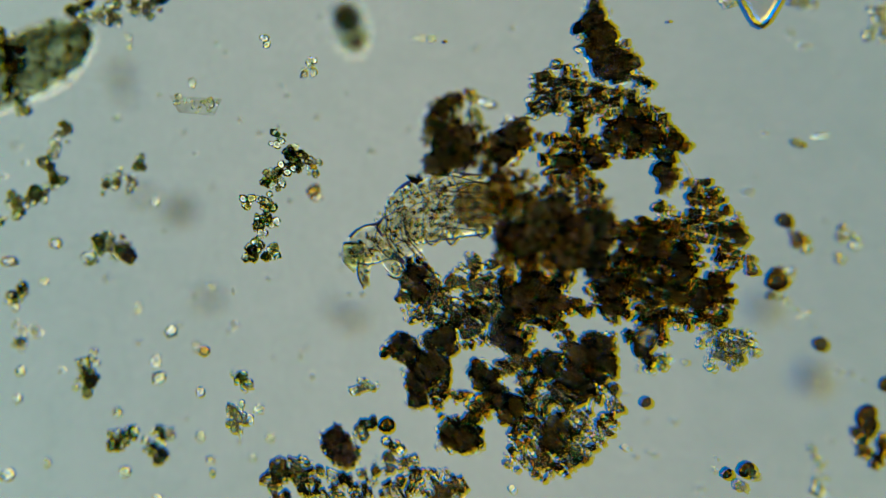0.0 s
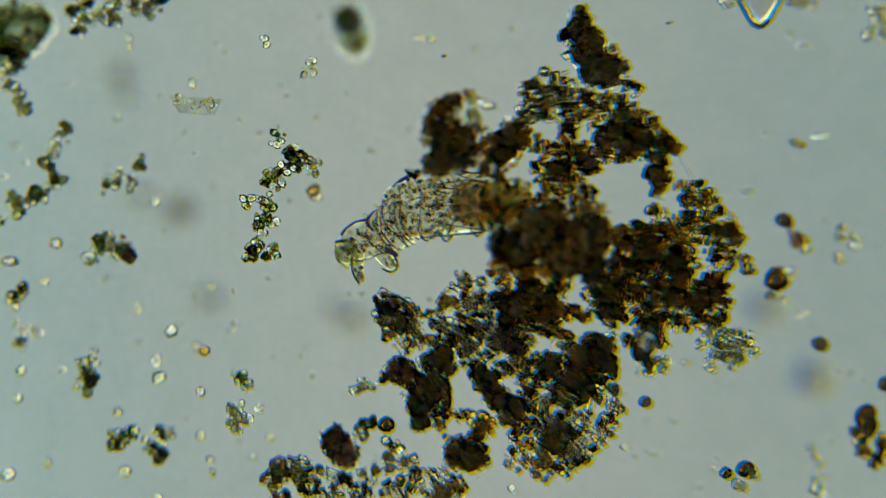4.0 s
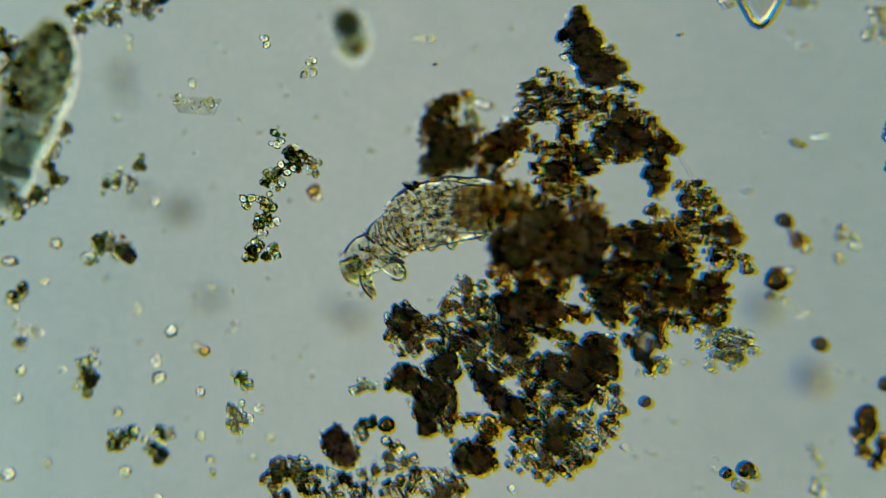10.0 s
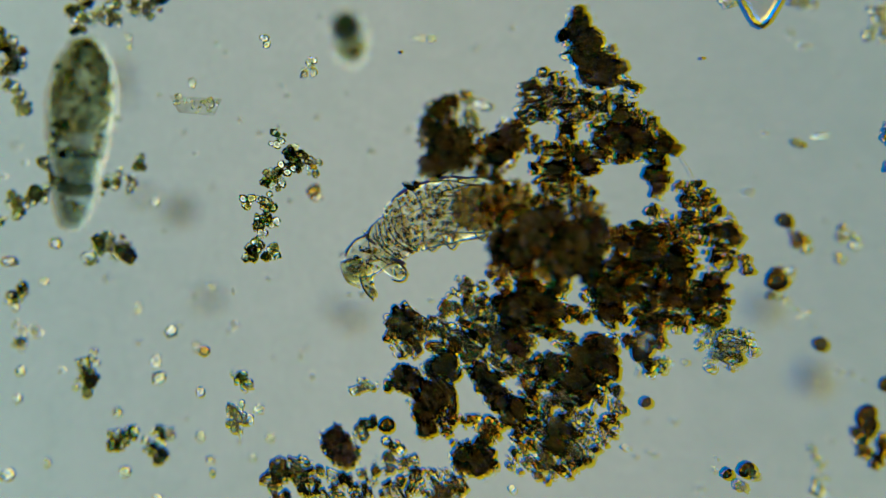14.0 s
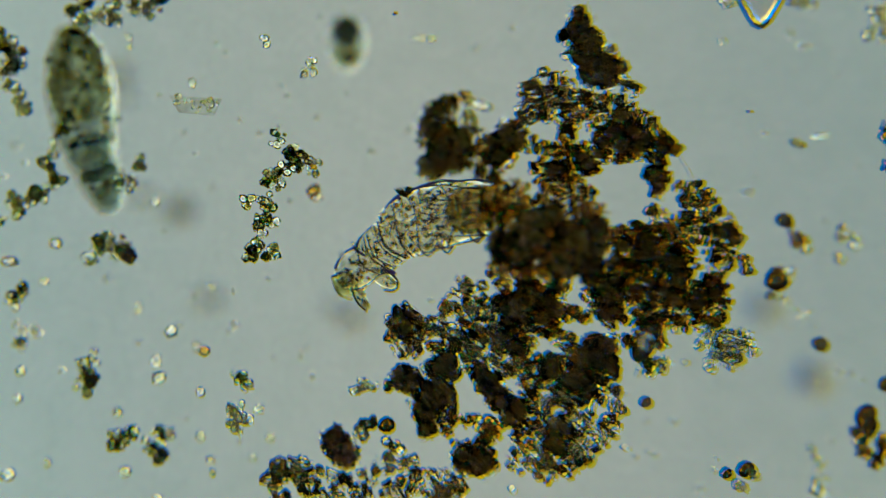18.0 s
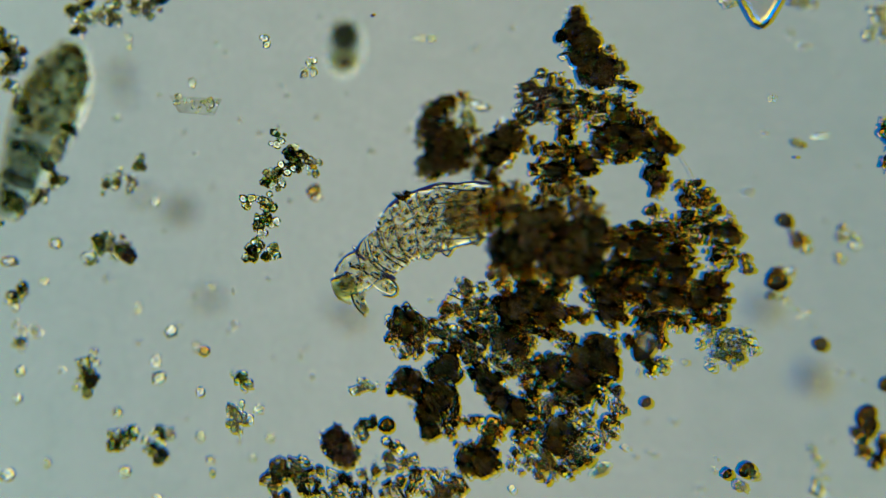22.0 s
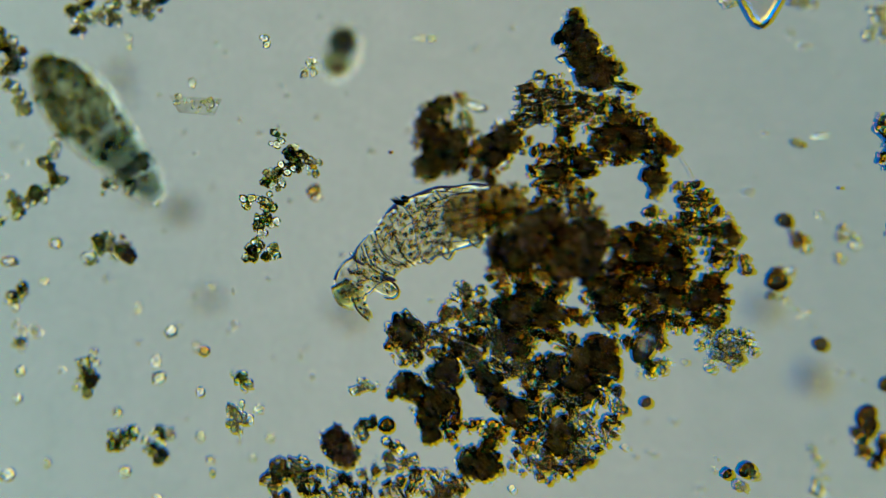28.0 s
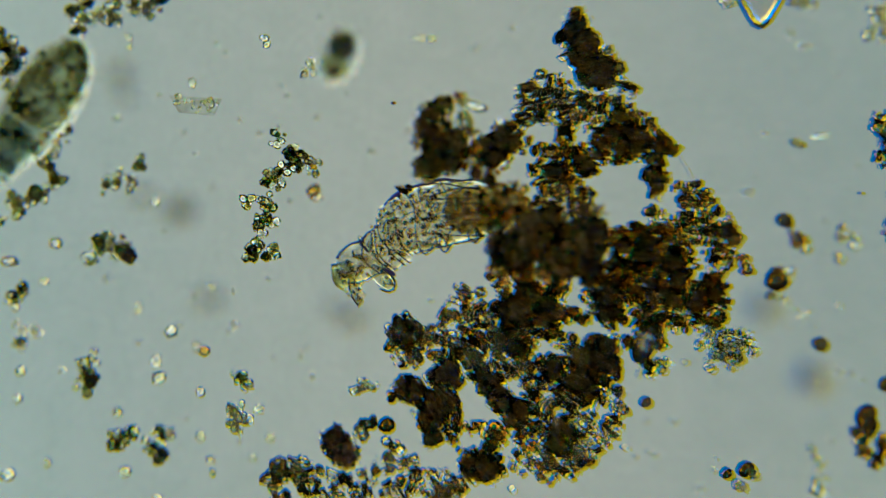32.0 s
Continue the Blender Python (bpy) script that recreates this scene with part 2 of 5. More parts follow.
def heap(ob, blobs, hue="mixed", fine=None, lift=None, pieces=8, dense=1.0, size=(3.6, 7.0), tall=1.0, core=0.95, solid=0.5, dusk=0.26):
    """Fills a clump with dark lumps, grains and fines. blobs: stage x, y, radius and how dark (0 to 1)."""
    origin = ob.location
    small, gloom = [], []
    for x, y, r, dark in blobs:
        up = lift(x, y) if lift else 0.0
        if dark >= core:
            h = r * STEP * rng.uniform(0.6, 0.8) * tall
            for k in range(3 if r > 12 else 1):
                s = r * STEP * solid * (rng.uniform(0.55, 0.8) if r > 12 else 0.9)
                q, d = rng.uniform(0, 6.3) + k * 2.1, (r * 0.5 if r > 12 else 0.0)
                p = at(x + d * math.cos(q), y + d * math.sin(q), up + h * rng.uniform(0.7, 1.0)) - origin
                pick, spin = rng.integers(len(LUMPS)), rng.uniform(0, 6.3)
                lump = part("lump", LUMPS[pick], ob, p, (0, 0, spin), (s, s, h * 0.7))
                # added shell: bends the lamp's rim tints into a fringe round the lump
                part("film", FRINGE_SHELLS[pick], lump, (0, 0, 0), (0, 0, 0), (1 + 9 * STEP / s, 1 + 9 * STEP / s, 1 + 4 * STEP / h), "clear shell added to fringe the lump with colour")
        count = int(r * r * (0.042 + 0.085 * dark) * dense) + 2
        for i in range(count):
            a = rng.uniform(0, 2 * math.pi)
            d = r * 1.11 * math.sqrt(rng.uniform(0, 1))
            g = rng.uniform(*size) * (1.25 if i < pieces else 0.92) * rng.choice((0.55, 0.75, 0.9, 1.0, 1.0, 1.3))
            high = rng.uniform(0.05, 1.0) * r * STEP * 1.3 * tall * max(0.3, 1 - (d / r) ** 2 * 0.7)
            p = at(x + d * math.cos(a), y + d * math.sin(a), up + max(high, g * STEP * 0.8)) - origin
            if i < pieces:
                s = g * STEP
                part("grain", GRAINS[hue][rng.integers(7)], ob, p, turn_of(), (s, s, s))
            else:
                (gloom if rng.random() < dusk * dark else small).append((*p, g * STEP))
    if small:
        fines("grit", small, fine or fines_mixed, ob)
    if gloom:
        fines("dark_grit", gloom, fines_dark, ob)
    return ob


# ---- the large clump in the middle ----
CROWN = [(1022, 30, 12, 1), (1027, 58, 20, 1), (1040, 92, 26, 1), (1048, 128, 26, 1), (998, 68, 11, 0.2), (1002, 95, 8, 0.2), (1073, 105, 20, 0.6), (1085, 140, 18, 0.5), (1096, 118, 10, 0.6),
    (935, 165, 20, 0.5), (960, 148, 18, 0.4), (988, 148, 18, 0.4), (940, 195, 24, 0.6), (975, 185, 28, 0.7), (1005, 165, 20, 0.5), (922, 212, 12, 0.5), (1015, 190, 24, 0.7), (1048, 172, 22, 0.6),
    (1078, 178, 14, 0.1), (1112, 168, 18, 0.1), (1100, 190, 14, 0.1)]
SHOULDER = [(1000, 218, 16, 0.5), (1062, 212, 28, 0.8), (1100, 220, 28, 0.9), (1132, 212, 20, 0.8), (1000, 252, 20, 0.8), (978, 280, 22, 0.6), (958, 258, 12, 0.2), (1082, 255, 34, 0.9), (1042, 278, 26, 0.9), (1120, 252, 30, 0.9),
    (1152, 240, 20, 0.8), (1175, 258, 17, 0.9), (1190, 266, 12, 0.8), (1158, 285, 15, 0.9), (1148, 302, 10, 0.6), (1165, 320, 14, 0.9), (1160, 338, 12, 0.9), (945, 304, 16, 0.3), (985, 315, 28, 0.9), (1020, 305, 18, 0.8), (1012, 278, 18, 0.8), (1000, 234, 14, 0.7), (1154, 306, 13, 0.9), (1172, 302, 12, 0.8)]
HEART = [(1000, 345, 34, 0.8), (1035, 352, 20, 0.8), (958, 352, 18, 0.6), (1048, 382, 24, 0.8), (1010, 390, 36, 0.84), (960, 400, 40, 1), (905, 345, 28, 0.5), (915, 392, 32, 0.55), (885, 430, 20, 1), (905, 455, 32, 1), (945, 450, 45, 1), (1000, 440, 45, 1),
    (1050, 425, 30, 1), (908, 500, 32, 0.84), (950, 500, 34, 0.84), (930, 540, 30, 0.9), (962, 548, 28, 0.9), (940, 588, 18, 0.8), (982, 590, 18, 0.7), (1000, 474, 12, 1), (976, 525, 12, 0.8), (905, 545, 18, 0.9), (910, 580, 14, 0.8), (968, 580, 14, 0.8), (872, 492, 12, 0.2), (1062, 462, 26, 1), (1040, 470, 18, 1), (880, 470, 14, 0.8), (988, 500, 14, 1), (1072, 515, 24, 1), (1078, 548, 18, 1), (1058, 500, 14, 1), (868, 352, 20, 0.6), (864, 388, 18, 0.5), (888, 370, 22, 0.45)]
FLANK = [(1204, 335, 13, 0.5), (1235, 340, 20, 0.5), (1252, 368, 22, 0.7), (1272, 390, 20, 0.6), (1286, 405, 16, 0.6), (1290, 435, 18, 0.4), (1306, 462, 12, 0.2), (1322, 478, 9, 0.1), (1085, 430, 28, 0.9), (1122, 440, 40, 1), (1165, 432, 40, 1), (1162, 392, 22, 0.7),
    (1148, 375, 10, 0.1), (1125, 408, 12, 0.5), (1200, 418, 34, 0.9), (1230, 402, 24, 0.8), (1262, 425, 25, 0.8), (1272, 462, 22, 0.8), (1210, 470, 24, 0.9), (1180, 482, 40, 1), (1216, 352, 14, 0.6), (1228, 376, 16, 0.7), (1300, 420, 11, 0.3), (1212, 388, 14, 0.6)]
BASE = [(1130, 490, 40, 1), (1080, 480, 34, 1), (1050, 505, 18, 0.9), (1062, 540, 22, 0.9), (1006, 553, 13, 0.8), (1032, 555, 14, 0.8), (1085, 562, 18, 0.7), (1105, 535, 30, 0.9), (1165, 530, 32, 1), (1210, 530, 40, 1), (1250, 535, 35, 1), (1262, 505, 22, 1),
    (1040, 520, 12, 0.8), (1085, 520, 20, 0.9), (1140, 560, 14, 0.7), (1264, 565, 14, 0.8), (1220, 572, 16, 0.7), (1182, 570, 16, 0.7), (1050, 485, 20, 1), (1128, 578, 14, 0.9), (1154, 582, 14, 0.9), (1112, 600, 10, 0.8), (1165, 612, 10, 0.7), (1150, 636, 10, 0.5)]
LOBE = [(1250, 598, 20, 0.2), (1282, 608, 24, 0.3), (1306, 600, 20, 0.2), (1296, 632, 20, 0.2), (1262, 634, 18, 0.3), (1322, 618, 12, 0.1), (1135, 652, 14, 0.1), (1157, 648, 14, 0.2), (1175, 640, 9, 0.2)]


def over_bear(x, y):
    """The matter round the animal's rear stands higher in the water."""
    if x < 935 and 320 < y < 440:
        return 0.15
    if x < 1060 and 375 < y < 490:
        return 0.16
    return 0.10 if x < 1060 and 320 < y < 376 else 0.0


main_clump = thing("debris_clump", at(1100, 400), "large dark brown clump of grains and rotting matter", "debris clump")
for blobs, hue, fine, dense, tall, core, solid, dusk in (
        (CROWN, "mixed", fines_mixed, 1.05, 1.0, 0.95, 1.0, 0.34),
        (SHOULDER, "brown", fines_brown, 0.85, 1.0, 0.85, 0.42, 0.28),
        (HEART, "brown", fines_brown, 0.8, 1.25, 0.85, 0.75, 0.28),
        (FLANK, "brown", fines_brown, 0.76, 1.0, 0.95, 0.36, 0.18),
        (BASE, "brown", fines_brown, 0.72, 1.0, 0.95, 0.30, 0.16)):
    heap(main_clump, blobs, hue, fine, over_bear, dense=dense, size=(4.0, 8.2), tall=tall, core=core, solid=solid, dusk=dusk)

heap(main_clump, LOBE, "olive", fines_pale, dense=1.5, size=(3.6, 7.0))
# a large glassy bead lodged in the clump
bead = mesh_of("bead", *rough_ball(ICO5, 5, 0.05, 0.9, (0.56, 1, 0.9)), clear_stuff("bead_glass", [(0.0, (0.50, 0.42, 0.30)), (1.0, (0.42, 0.44, 0.50))], 1.9, "noise", 0.0, 4, 0.0, 0.0))
part("bead", bead, main_clump, at(1140, 602, 0.050) - main_clump.location, (0, 0, -0.42), (0.031,) * 3, "clear glassy bead that bends the light into colours")

FOOT = [(1060, 622, 28, 1), (1022, 650, 38, 1), (1064, 652, 26, 1), (980, 652, 18, 0.9), (1050, 690, 25, 0.8), (1085, 725, 15, 0.2), (1076, 752, 18, 0.3), (1050, 770, 25, 0.4), (1020, 740, 24, 0.5), (990, 728, 18, 0.2), (960, 722, 18, 0.6), (985, 770, 28, 0.9),
    (952, 760, 20, 0.8), (1022, 790, 28, 0.4), (988, 810, 28, 0.5), (950, 800, 24, 0.5), (920, 772, 18, 0.7), (905, 728, 22, 0.9), (880, 700, 22, 1)]
TOE = [(860, 672, 18, 1), (845, 655, 12, 1), (916, 815, 20, 0.5), (960, 832, 18, 0.2), (1000, 825, 18, 0.1), (1030, 808, 15, 0.1), (940, 682, 24, 0.8), (960, 640, 16, 0.7), (920, 645, 24, 0.8), (898, 585, 16, 1), (910, 615, 16, 1), (930, 605, 14, 0.6), (1000, 600, 12, 0.6), (1040, 600, 12, 0.6), (930, 715, 14, 0.5), (1062, 640, 20, 0.8), (990, 690, 18, 0.8), (885, 655, 14, 0.8), (1010, 700, 22, 0.8), (1085, 690, 10, 0.5), (905, 560, 16, 1), (890, 600, 14, 1), (1046, 634, 16, 0.9), (1036, 660, 20, 0.9), (966, 668, 18, 0.84), (1000, 706, 18, 0.84), (1052, 668, 18, 0.84), (1030, 690, 20, 0.9)]
lower_clump = thing("debris_clump", at(1000, 720), "lower lobe of dark and pale mineral grains beside the large clump", "debris clump")
heap(lower_clump, FOOT, "mixed", fines_mixed, dense=0.95, size=(4.2, 8.4), core=0.85, solid=0.64, dusk=0.26)
heap(lower_clump, TOE, "mixed", fines_mixed, dense=0.95, size=(4.2, 8.4), core=0.85, solid=0.75, dusk=0.26)

for x, y, r, turn in ((1012, 742, 12, 20), (1046, 716, 10, 70), (996, 700, 9, 140), (960, 706, 10, 40), (1064, 768, 11, 100), (1030, 776, 9, 10), (978, 742, 9, 60)):
    part("shard", GRAINS["pale"][rng.integers(7)], lower_clump, at(x, y, 0.05) - lower_clump.location, (0.4, 0.2, radians(turn)), (r * STEP * 1.3, r * STEP * 0.6, r * STEP * 0.6), "clear bright shard")
ARM = [(815, 508, 16, 0.3), (840, 520, 20, 0.4), (798, 540, 18, 0.4), (830, 550, 22, 0.5), (860, 548, 18, 0.5), (882, 540, 12, 0.4), (770, 560, 12, 0.2), (815, 580, 15, 0.2), (842, 600, 20, 0.3), (866, 600, 16, 0.3), (850, 630, 18, 0.3), (815, 610, 18, 0.4), (776, 610, 16, 0.6),
    (780, 640, 20, 0.9), (760, 650, 14, 0.7), (800, 655, 14, 0.9), (875, 575, 14, 0.5), (790, 590, 14, 0.4), (880, 625, 12, 0.5), (835, 575, 14, 0.4), (830, 640, 14, 0.5), (775, 585, 10, 0.3)]
FIST = [(774, 708, 32, 1), (752, 722, 20, 1), (800, 736, 12, 0.6), (790, 755, 14, 0.6), (756, 755, 14, 1), (715, 670, 22, 1), (692, 682, 10, 0.4), (740, 690, 14, 0.6), (840, 805, 28, 1), (820, 815, 18, 1), (856, 780, 14, 0.8), (866, 820, 12, 0.3), (806, 785, 9, 0.1), (830, 745, 12, 0.1), (852, 745, 12, 0.2), (875, 762, 14, 0.5)]
side_clump = thing("debris_clump", at(800, 650), "dark lumps and glassy grains that swing beside the animal", "debris clump")
heap(side_clump, ARM, "mixed", fines_mixed, dense=1.15, size=(4.2, 8.4), core=0.85, solid=0.7)
heap(side_clump, FIST, "brown", fines_mixed, size=(4.2, 8.4), core=0.95, solid=0.74)

FLAP = [(715, 548, 20, 0.8), (712, 580, 26, 0.8), (730, 600, 18, 0.6), (710, 630, 16, 0.5), (732, 635, 14, 0.4), (700, 565, 14, 0.5), (742, 615, 10, 0.3), (745, 580, 14, 0.4), (748, 600, 14, 0.4), (694, 600, 12, 0.4), (736, 565, 14, 0.4)]
flap = thing("debris_flake", at(719, 590), "small dark flake of grains that the animal knocks about", "debris flake")
heap(flap, FLAP, "mixed", fines_mixed, tall=0.8, core=0.75, solid=0.5)

SMOKE = [(772, 194, 14, 0.86), (798, 182, 11, 0.86), (762, 226, 18, 0.86), (822, 172, 8, 0.6), (797, 255, 27, 1), (758, 255, 20, 0.7), (772, 285, 24, 0.9), (790, 212, 16, 0.5), (820, 248, 18, 0.9), (858, 298, 18, 0.8), (876, 308, 15, 0.7), (802, 280, 20, 0.9), (766, 302, 14, 0.7), (838, 232, 10, 0.5), (822, 275, 18, 0.8), (842, 300, 14, 0.7), (845, 268, 14, 0.7)]
BALL = [(880, 262, 26, 0.9), (905, 240, 26, 0.9), (890, 275, 20, 0.8), (930, 250, 16, 0.7), (855, 262, 14, 0.7)]
high_clump = thing("debris_clump", at(820, 240, 0.10), "blurred dark clump that rises above the slide on the large clump", "debris clump")
heap(high_clump, SMOKE, "brown", fines_brown, lambda x, y: 0.17, dense=0.9, tall=0.8, core=0.85, solid=0.85, dusk=0.5)
for x, y, a, w, turn in ((824, 205, 24, 8, 75), (838, 212, 20, 7, 110), (852, 186, 20, 10, -10), (828, 178, 12, 7, 30)):
    part("splinter", GRAINS["olive"][1], high_clump, at(x, y, 0.17) - high_clump.location, (0, 0, radians(turn)), (a * STEP, w * STEP, w * STEP), "pale curved splinter")
heap(high_clump, BALL, "brown", fines_brown, lambda x, y: 0.10, tall=0.8, core=0.85, solid=0.6)

PALE_BANK = [(595, 785, 22, 0.9), (610, 802, 20, 0.9), (650, 745, 11, 0.1), (640, 762, 10, 0.1), (500, 828, 20, 0.6), (530, 832, 22, 0.6), (480, 850, 16, 0.4), (545, 862, 18, 0.5), (565, 840, 12, 0.2), (602, 862, 22, 0.2), (640, 850, 20, 0.2),
    (690, 795, 16, 0.1), (675, 825, 18, 0.2), (722, 825, 18, 0.3), (742, 850, 22, 0.2), (780, 848, 20, 0.2), (805, 868, 16, 0.2), (700, 868, 24, 0.2), (640, 885, 22, 0.3), (560, 890, 22, 0.3), (500, 880, 14, 0.3), (770, 885, 22, 0.3)]
bank = thing("debris_clump", at(640, 840), "pale heap of glassy grains with dark lumps on the slide", "debris clump")
heap(bank, PALE_BANK, "mixed", fines_mixed, lambda x, y: 0.07, dense=1.25, size=(4.2, 8.2), core=0.85, solid=0.7, dusk=0.14)


# ---- scattered grains ----
def deep(x):
    """Towards both sides of the field, things hang higher in the water, out of focus."""
    return 0.16 * min(1.0, max(0.0, (x - 1300) / 80)) + 0.13 * min(1.0, max(0.0, (440 - x) / 120))


def flake(name, label, blobs, hue="mixed", pieces=10, dense=0.75, size=(4.4, 8.0), group="small flakes of detritus"):
    ob = thing(name, at(blobs[0][0], blobs[0][1]), label, "detritus", group)
    for x, y, r, dark in blobs:
        for k in range(0 if dark < 0.35 else 1 if dark < 0.7 else 2):
            q, size_of = rng.uniform(0, 6.3), r * rng.uniform(0.42, 0.58) * STEP
            p = at(x + k * r * 0.6 * math.cos(q), y + k * r * 0.6 * math.sin(q), size_of * 0.8 + deep(x)) - ob.location
            part("grain", GRAINS["dark"][rng.integers(7)], ob, p, turn_of(), (size_of,) * 3, "dark olive round grain")
    return heap(ob, blobs, hue, fines_pale if hue in ("pale", "ghost") else fines_olive, lambda x, y: deep(x), pieces, dense, size, 1.0, 2.0, 0.5, 0.15)


flake("detritus_flake", "olive chain of round grains on the slide", [(490, 245, 13, 0.2), (515, 268, 11, 0.4), (524, 285, 17, 0.8), (553, 295, 14, 0.5), (482, 316, 18, 0.9), (500, 300, 9, 0.2)], "olive")
flake("detritus_flake", "pale green chain of round grains on the slide", [(438, 358, 9, 0.1), (470, 358, 15, 0.2), (465, 385, 12, 0.2), (478, 390, 10, 0.1), (458, 410, 11, 0.3), (452, 440, 13, 0.3), (480, 448, 13, 0.5), (443, 450, 9, 0.1)], "olive")
flake("detritus_flake", "crooked chain of green grains on the slide", [(117, 228, 10, 0.6), (108, 248, 13, 0.3), (97, 268, 10, 0.2), (82, 288, 12, 0.3), (95, 318, 15, 0.5), (72, 345, 15, 0.3), (58, 350, 10, 0.2), (30, 360, 19, 0.6), (10, 388, 8, 0.1)], "olive")
flake("detritus_flake", "flat flake of dark and pale grains on the slide", [(175, 432, 14, 0.4), (210, 438, 20, 0.6), (228, 452, 10, 0.5), (190, 425, 12, 0.3), (165, 458, 9, 0.1)], "olive")
flake("detritus_flake", "cluster of brown grains at the field's edge", [(132, 20, 14, 0.4), (140, 52, 13, 0.5), (160, 35, 13, 0.3), (185, 25, 13, 0.2), (205, 30, 14, 0.4), (215, 5, 12, 0.3), (240, 8, 14, 0.5), (268, 15, 16, 0.5), (285, 2, 9, 0.4), (150, 8, 13, 0.3)], "olive")
flake("detritus_flake", "chain of dark and amber grains at the field's edge", [(15, 82, 16, 0.7), (32, 95, 14, 0.6), (14, 125, 18, 0.6), (30, 120, 12, 0.5), (22, 158, 12, 0.3), (35, 172, 10, 0.2), (42, 188, 12, 0.3), (5, 60, 8, 0.2)], "olive")
flake("detritus_flake", "small heap of green grains on the slide", [(150, 645, 12, 0.2), (168, 632, 12, 0.1), (150, 680, 14, 0.2), (172, 672, 10, 0.1), (160, 660, 8, 0.3)], "olive")
flake("detritus_flake", "amber lump with pale grains on the slide", [(210, 775, 15, 0.6), (228, 768, 12, 0.5), (203, 785, 9, 0.3)], "olive")
flake("detritus_flake", "olive lump with pale grains on the slide", [(285, 800, 14, 0.6), (268, 783, 13, 0.1), (282, 766, 12, 0.1), (298, 768, 8, 0.1)], "olive")
flake("detritus_flake", "curved pale flake of grains on the slide", [(418, 718, 13, 0.1), (412, 738, 11, 0.3), (422, 752, 12, 0.3), (434, 740, 8, 0.1)], "pale")
flake("detritus_flake", "tiny flake of olive grains on the slide", [(420, 665, 9, 0.2), (432, 672, 11, 0.1), (440, 682, 8, 0.1)], "olive")
flake("detritus_flake", "tiny flake of pale grains on the slide", [(632, 686, 9, 0.1), (648, 680, 9, 0.3), (660, 686, 8, 0.4)], "pale")
flake("detritus_flake", "bright cluster of three glassy grains", [(552, 110, 5, 0.0), (541, 128, 6, 0.0), (556, 128, 6, 0.0), (549, 120, 5, 0.0)], "pale", 3, 0.2, (4.0, 6.5))
flake("detritus_flake", "olive chain of small grains on the slide", [(45, 505, 9, 0.4), (40, 518, 9, 0.2), (28, 532, 12, 0.2)], "olive")
flake("detritus_flake", "thin pale flake on the slide", [(38, 572, 12, 0.0), (42, 595, 14, 0.0), (62, 590, 10, 0.0), (40, 608, 9, 0.0)], "ghost")
flake("detritus_flake", "few pale grains beside the large clump", [(1380, 530, 10, 0.1), (1392, 488, 8, 0.1), (1362, 518, 8, 0.3), (1372, 478, 7, 0.2)], "pale")
flake("detritus_flake", "pale translucent cluster on the slide", [(1497, 400, 12, 0.0), (1490, 425, 14, 0.0), (1505, 420, 10, 0.1), (1520, 432, 10, 0.0), (1485, 448, 9, 0.0)], "pale", 6, 0.3)
flake("detritus_flake", "amber grains strung together on the slide", [(1410, 420, 12, 0.2), (1394, 402, 8, 0.2), (1422, 432, 9, 0.2)], "brown")
flake("detritus_flake", "pale chain of blurred grains on the slide", [(1435, 800, 10, 0.0), (1450, 820, 10, 0.0), (1448, 845, 10, 0.1), (1445, 870, 11, 0.0)], "pale")
flake("detritus_flake", "few pale grains in a loose group on the slide", [(1302, 854, 9, 0.1), (1326, 838, 7, 0.2), (1312, 858, 8, 0.1)], "pale")
flake("detritus_flake", "long dark and amber flake with a pale tail", [(1520, 765, 9, 0.2), (1535, 772, 9, 0.1), (1520, 785, 9, 0.1), (1530, 800, 10, 0.3), (1548, 812, 11, 0.4), (1562, 800, 12, 0.3), (1560, 778, 10, 0.2)], "brown")
flake("detritus_flake", "pale cluster at the field's edge", [(1550, 25, 12, 0.1), (1560, 50, 10, 0.0), (1540, 60, 9, 0.0), (1562, 10, 10, 0.1), (1562, 72, 8, 0.1)], "pale")


def slick(rows):
    """Dark smooth bodies standing in for blurred grains with coloured edges. rows: stage x, y, half length, half width,
    turn.
    """
    for x, y, a, b, turn in rows:
        ob = thing("blurred_grain", at(x, y), "dark smooth body standing in for a blurred grain with coloured edges", "drop", "oily drops")
        p = (0, 0, b * STEP + deep(x))
        part("body", SKIN, ob, p, (0, 0, radians(turn)), (a * STEP * 0.9, b * STEP * 0.9, b * STEP * 0.8))


# tinted lens body added to give blurred grains their coloured edges
SKIN = mesh_of("skin", *rough_ball(ICO4, 90, 0.12, 0.9), clear_stuff("blurred_grain_glass", [(0.38, (0.12, 0.09, 0.06)), (0.5, (0.40, 0.29, 0.13)), (0.62, (0.86, 0.72, 0.42))], 1.50, "noise", 0.0, 6, 0.0, 0.1))
slick([(1519, 733, 26, 20, 60), (1528, 752, 20, 15, 70), (1316, 828, 19, 17, 0), (1378, 390, 17, 14, -20), (1366, 493, 25, 23, 10), (1283, 836, 13, 12, 0), (1441, 606, 17, 14, -30), (1140, 710, 13, 12, 0), (1555, 676, 15, 15, 0), (683, 750, 17, 16, 0), (590, 765, 14, 14, 0)])
LABELS = {"pale": "clear glassy mineral grain on the slide", "mixed": "small translucent mineral grain on the slide", "olive": "small olive grain of detritus on the slide", "brown": "small amber grain of detritus on the slide", "ghost": "faint transparent droplet on the slide"}


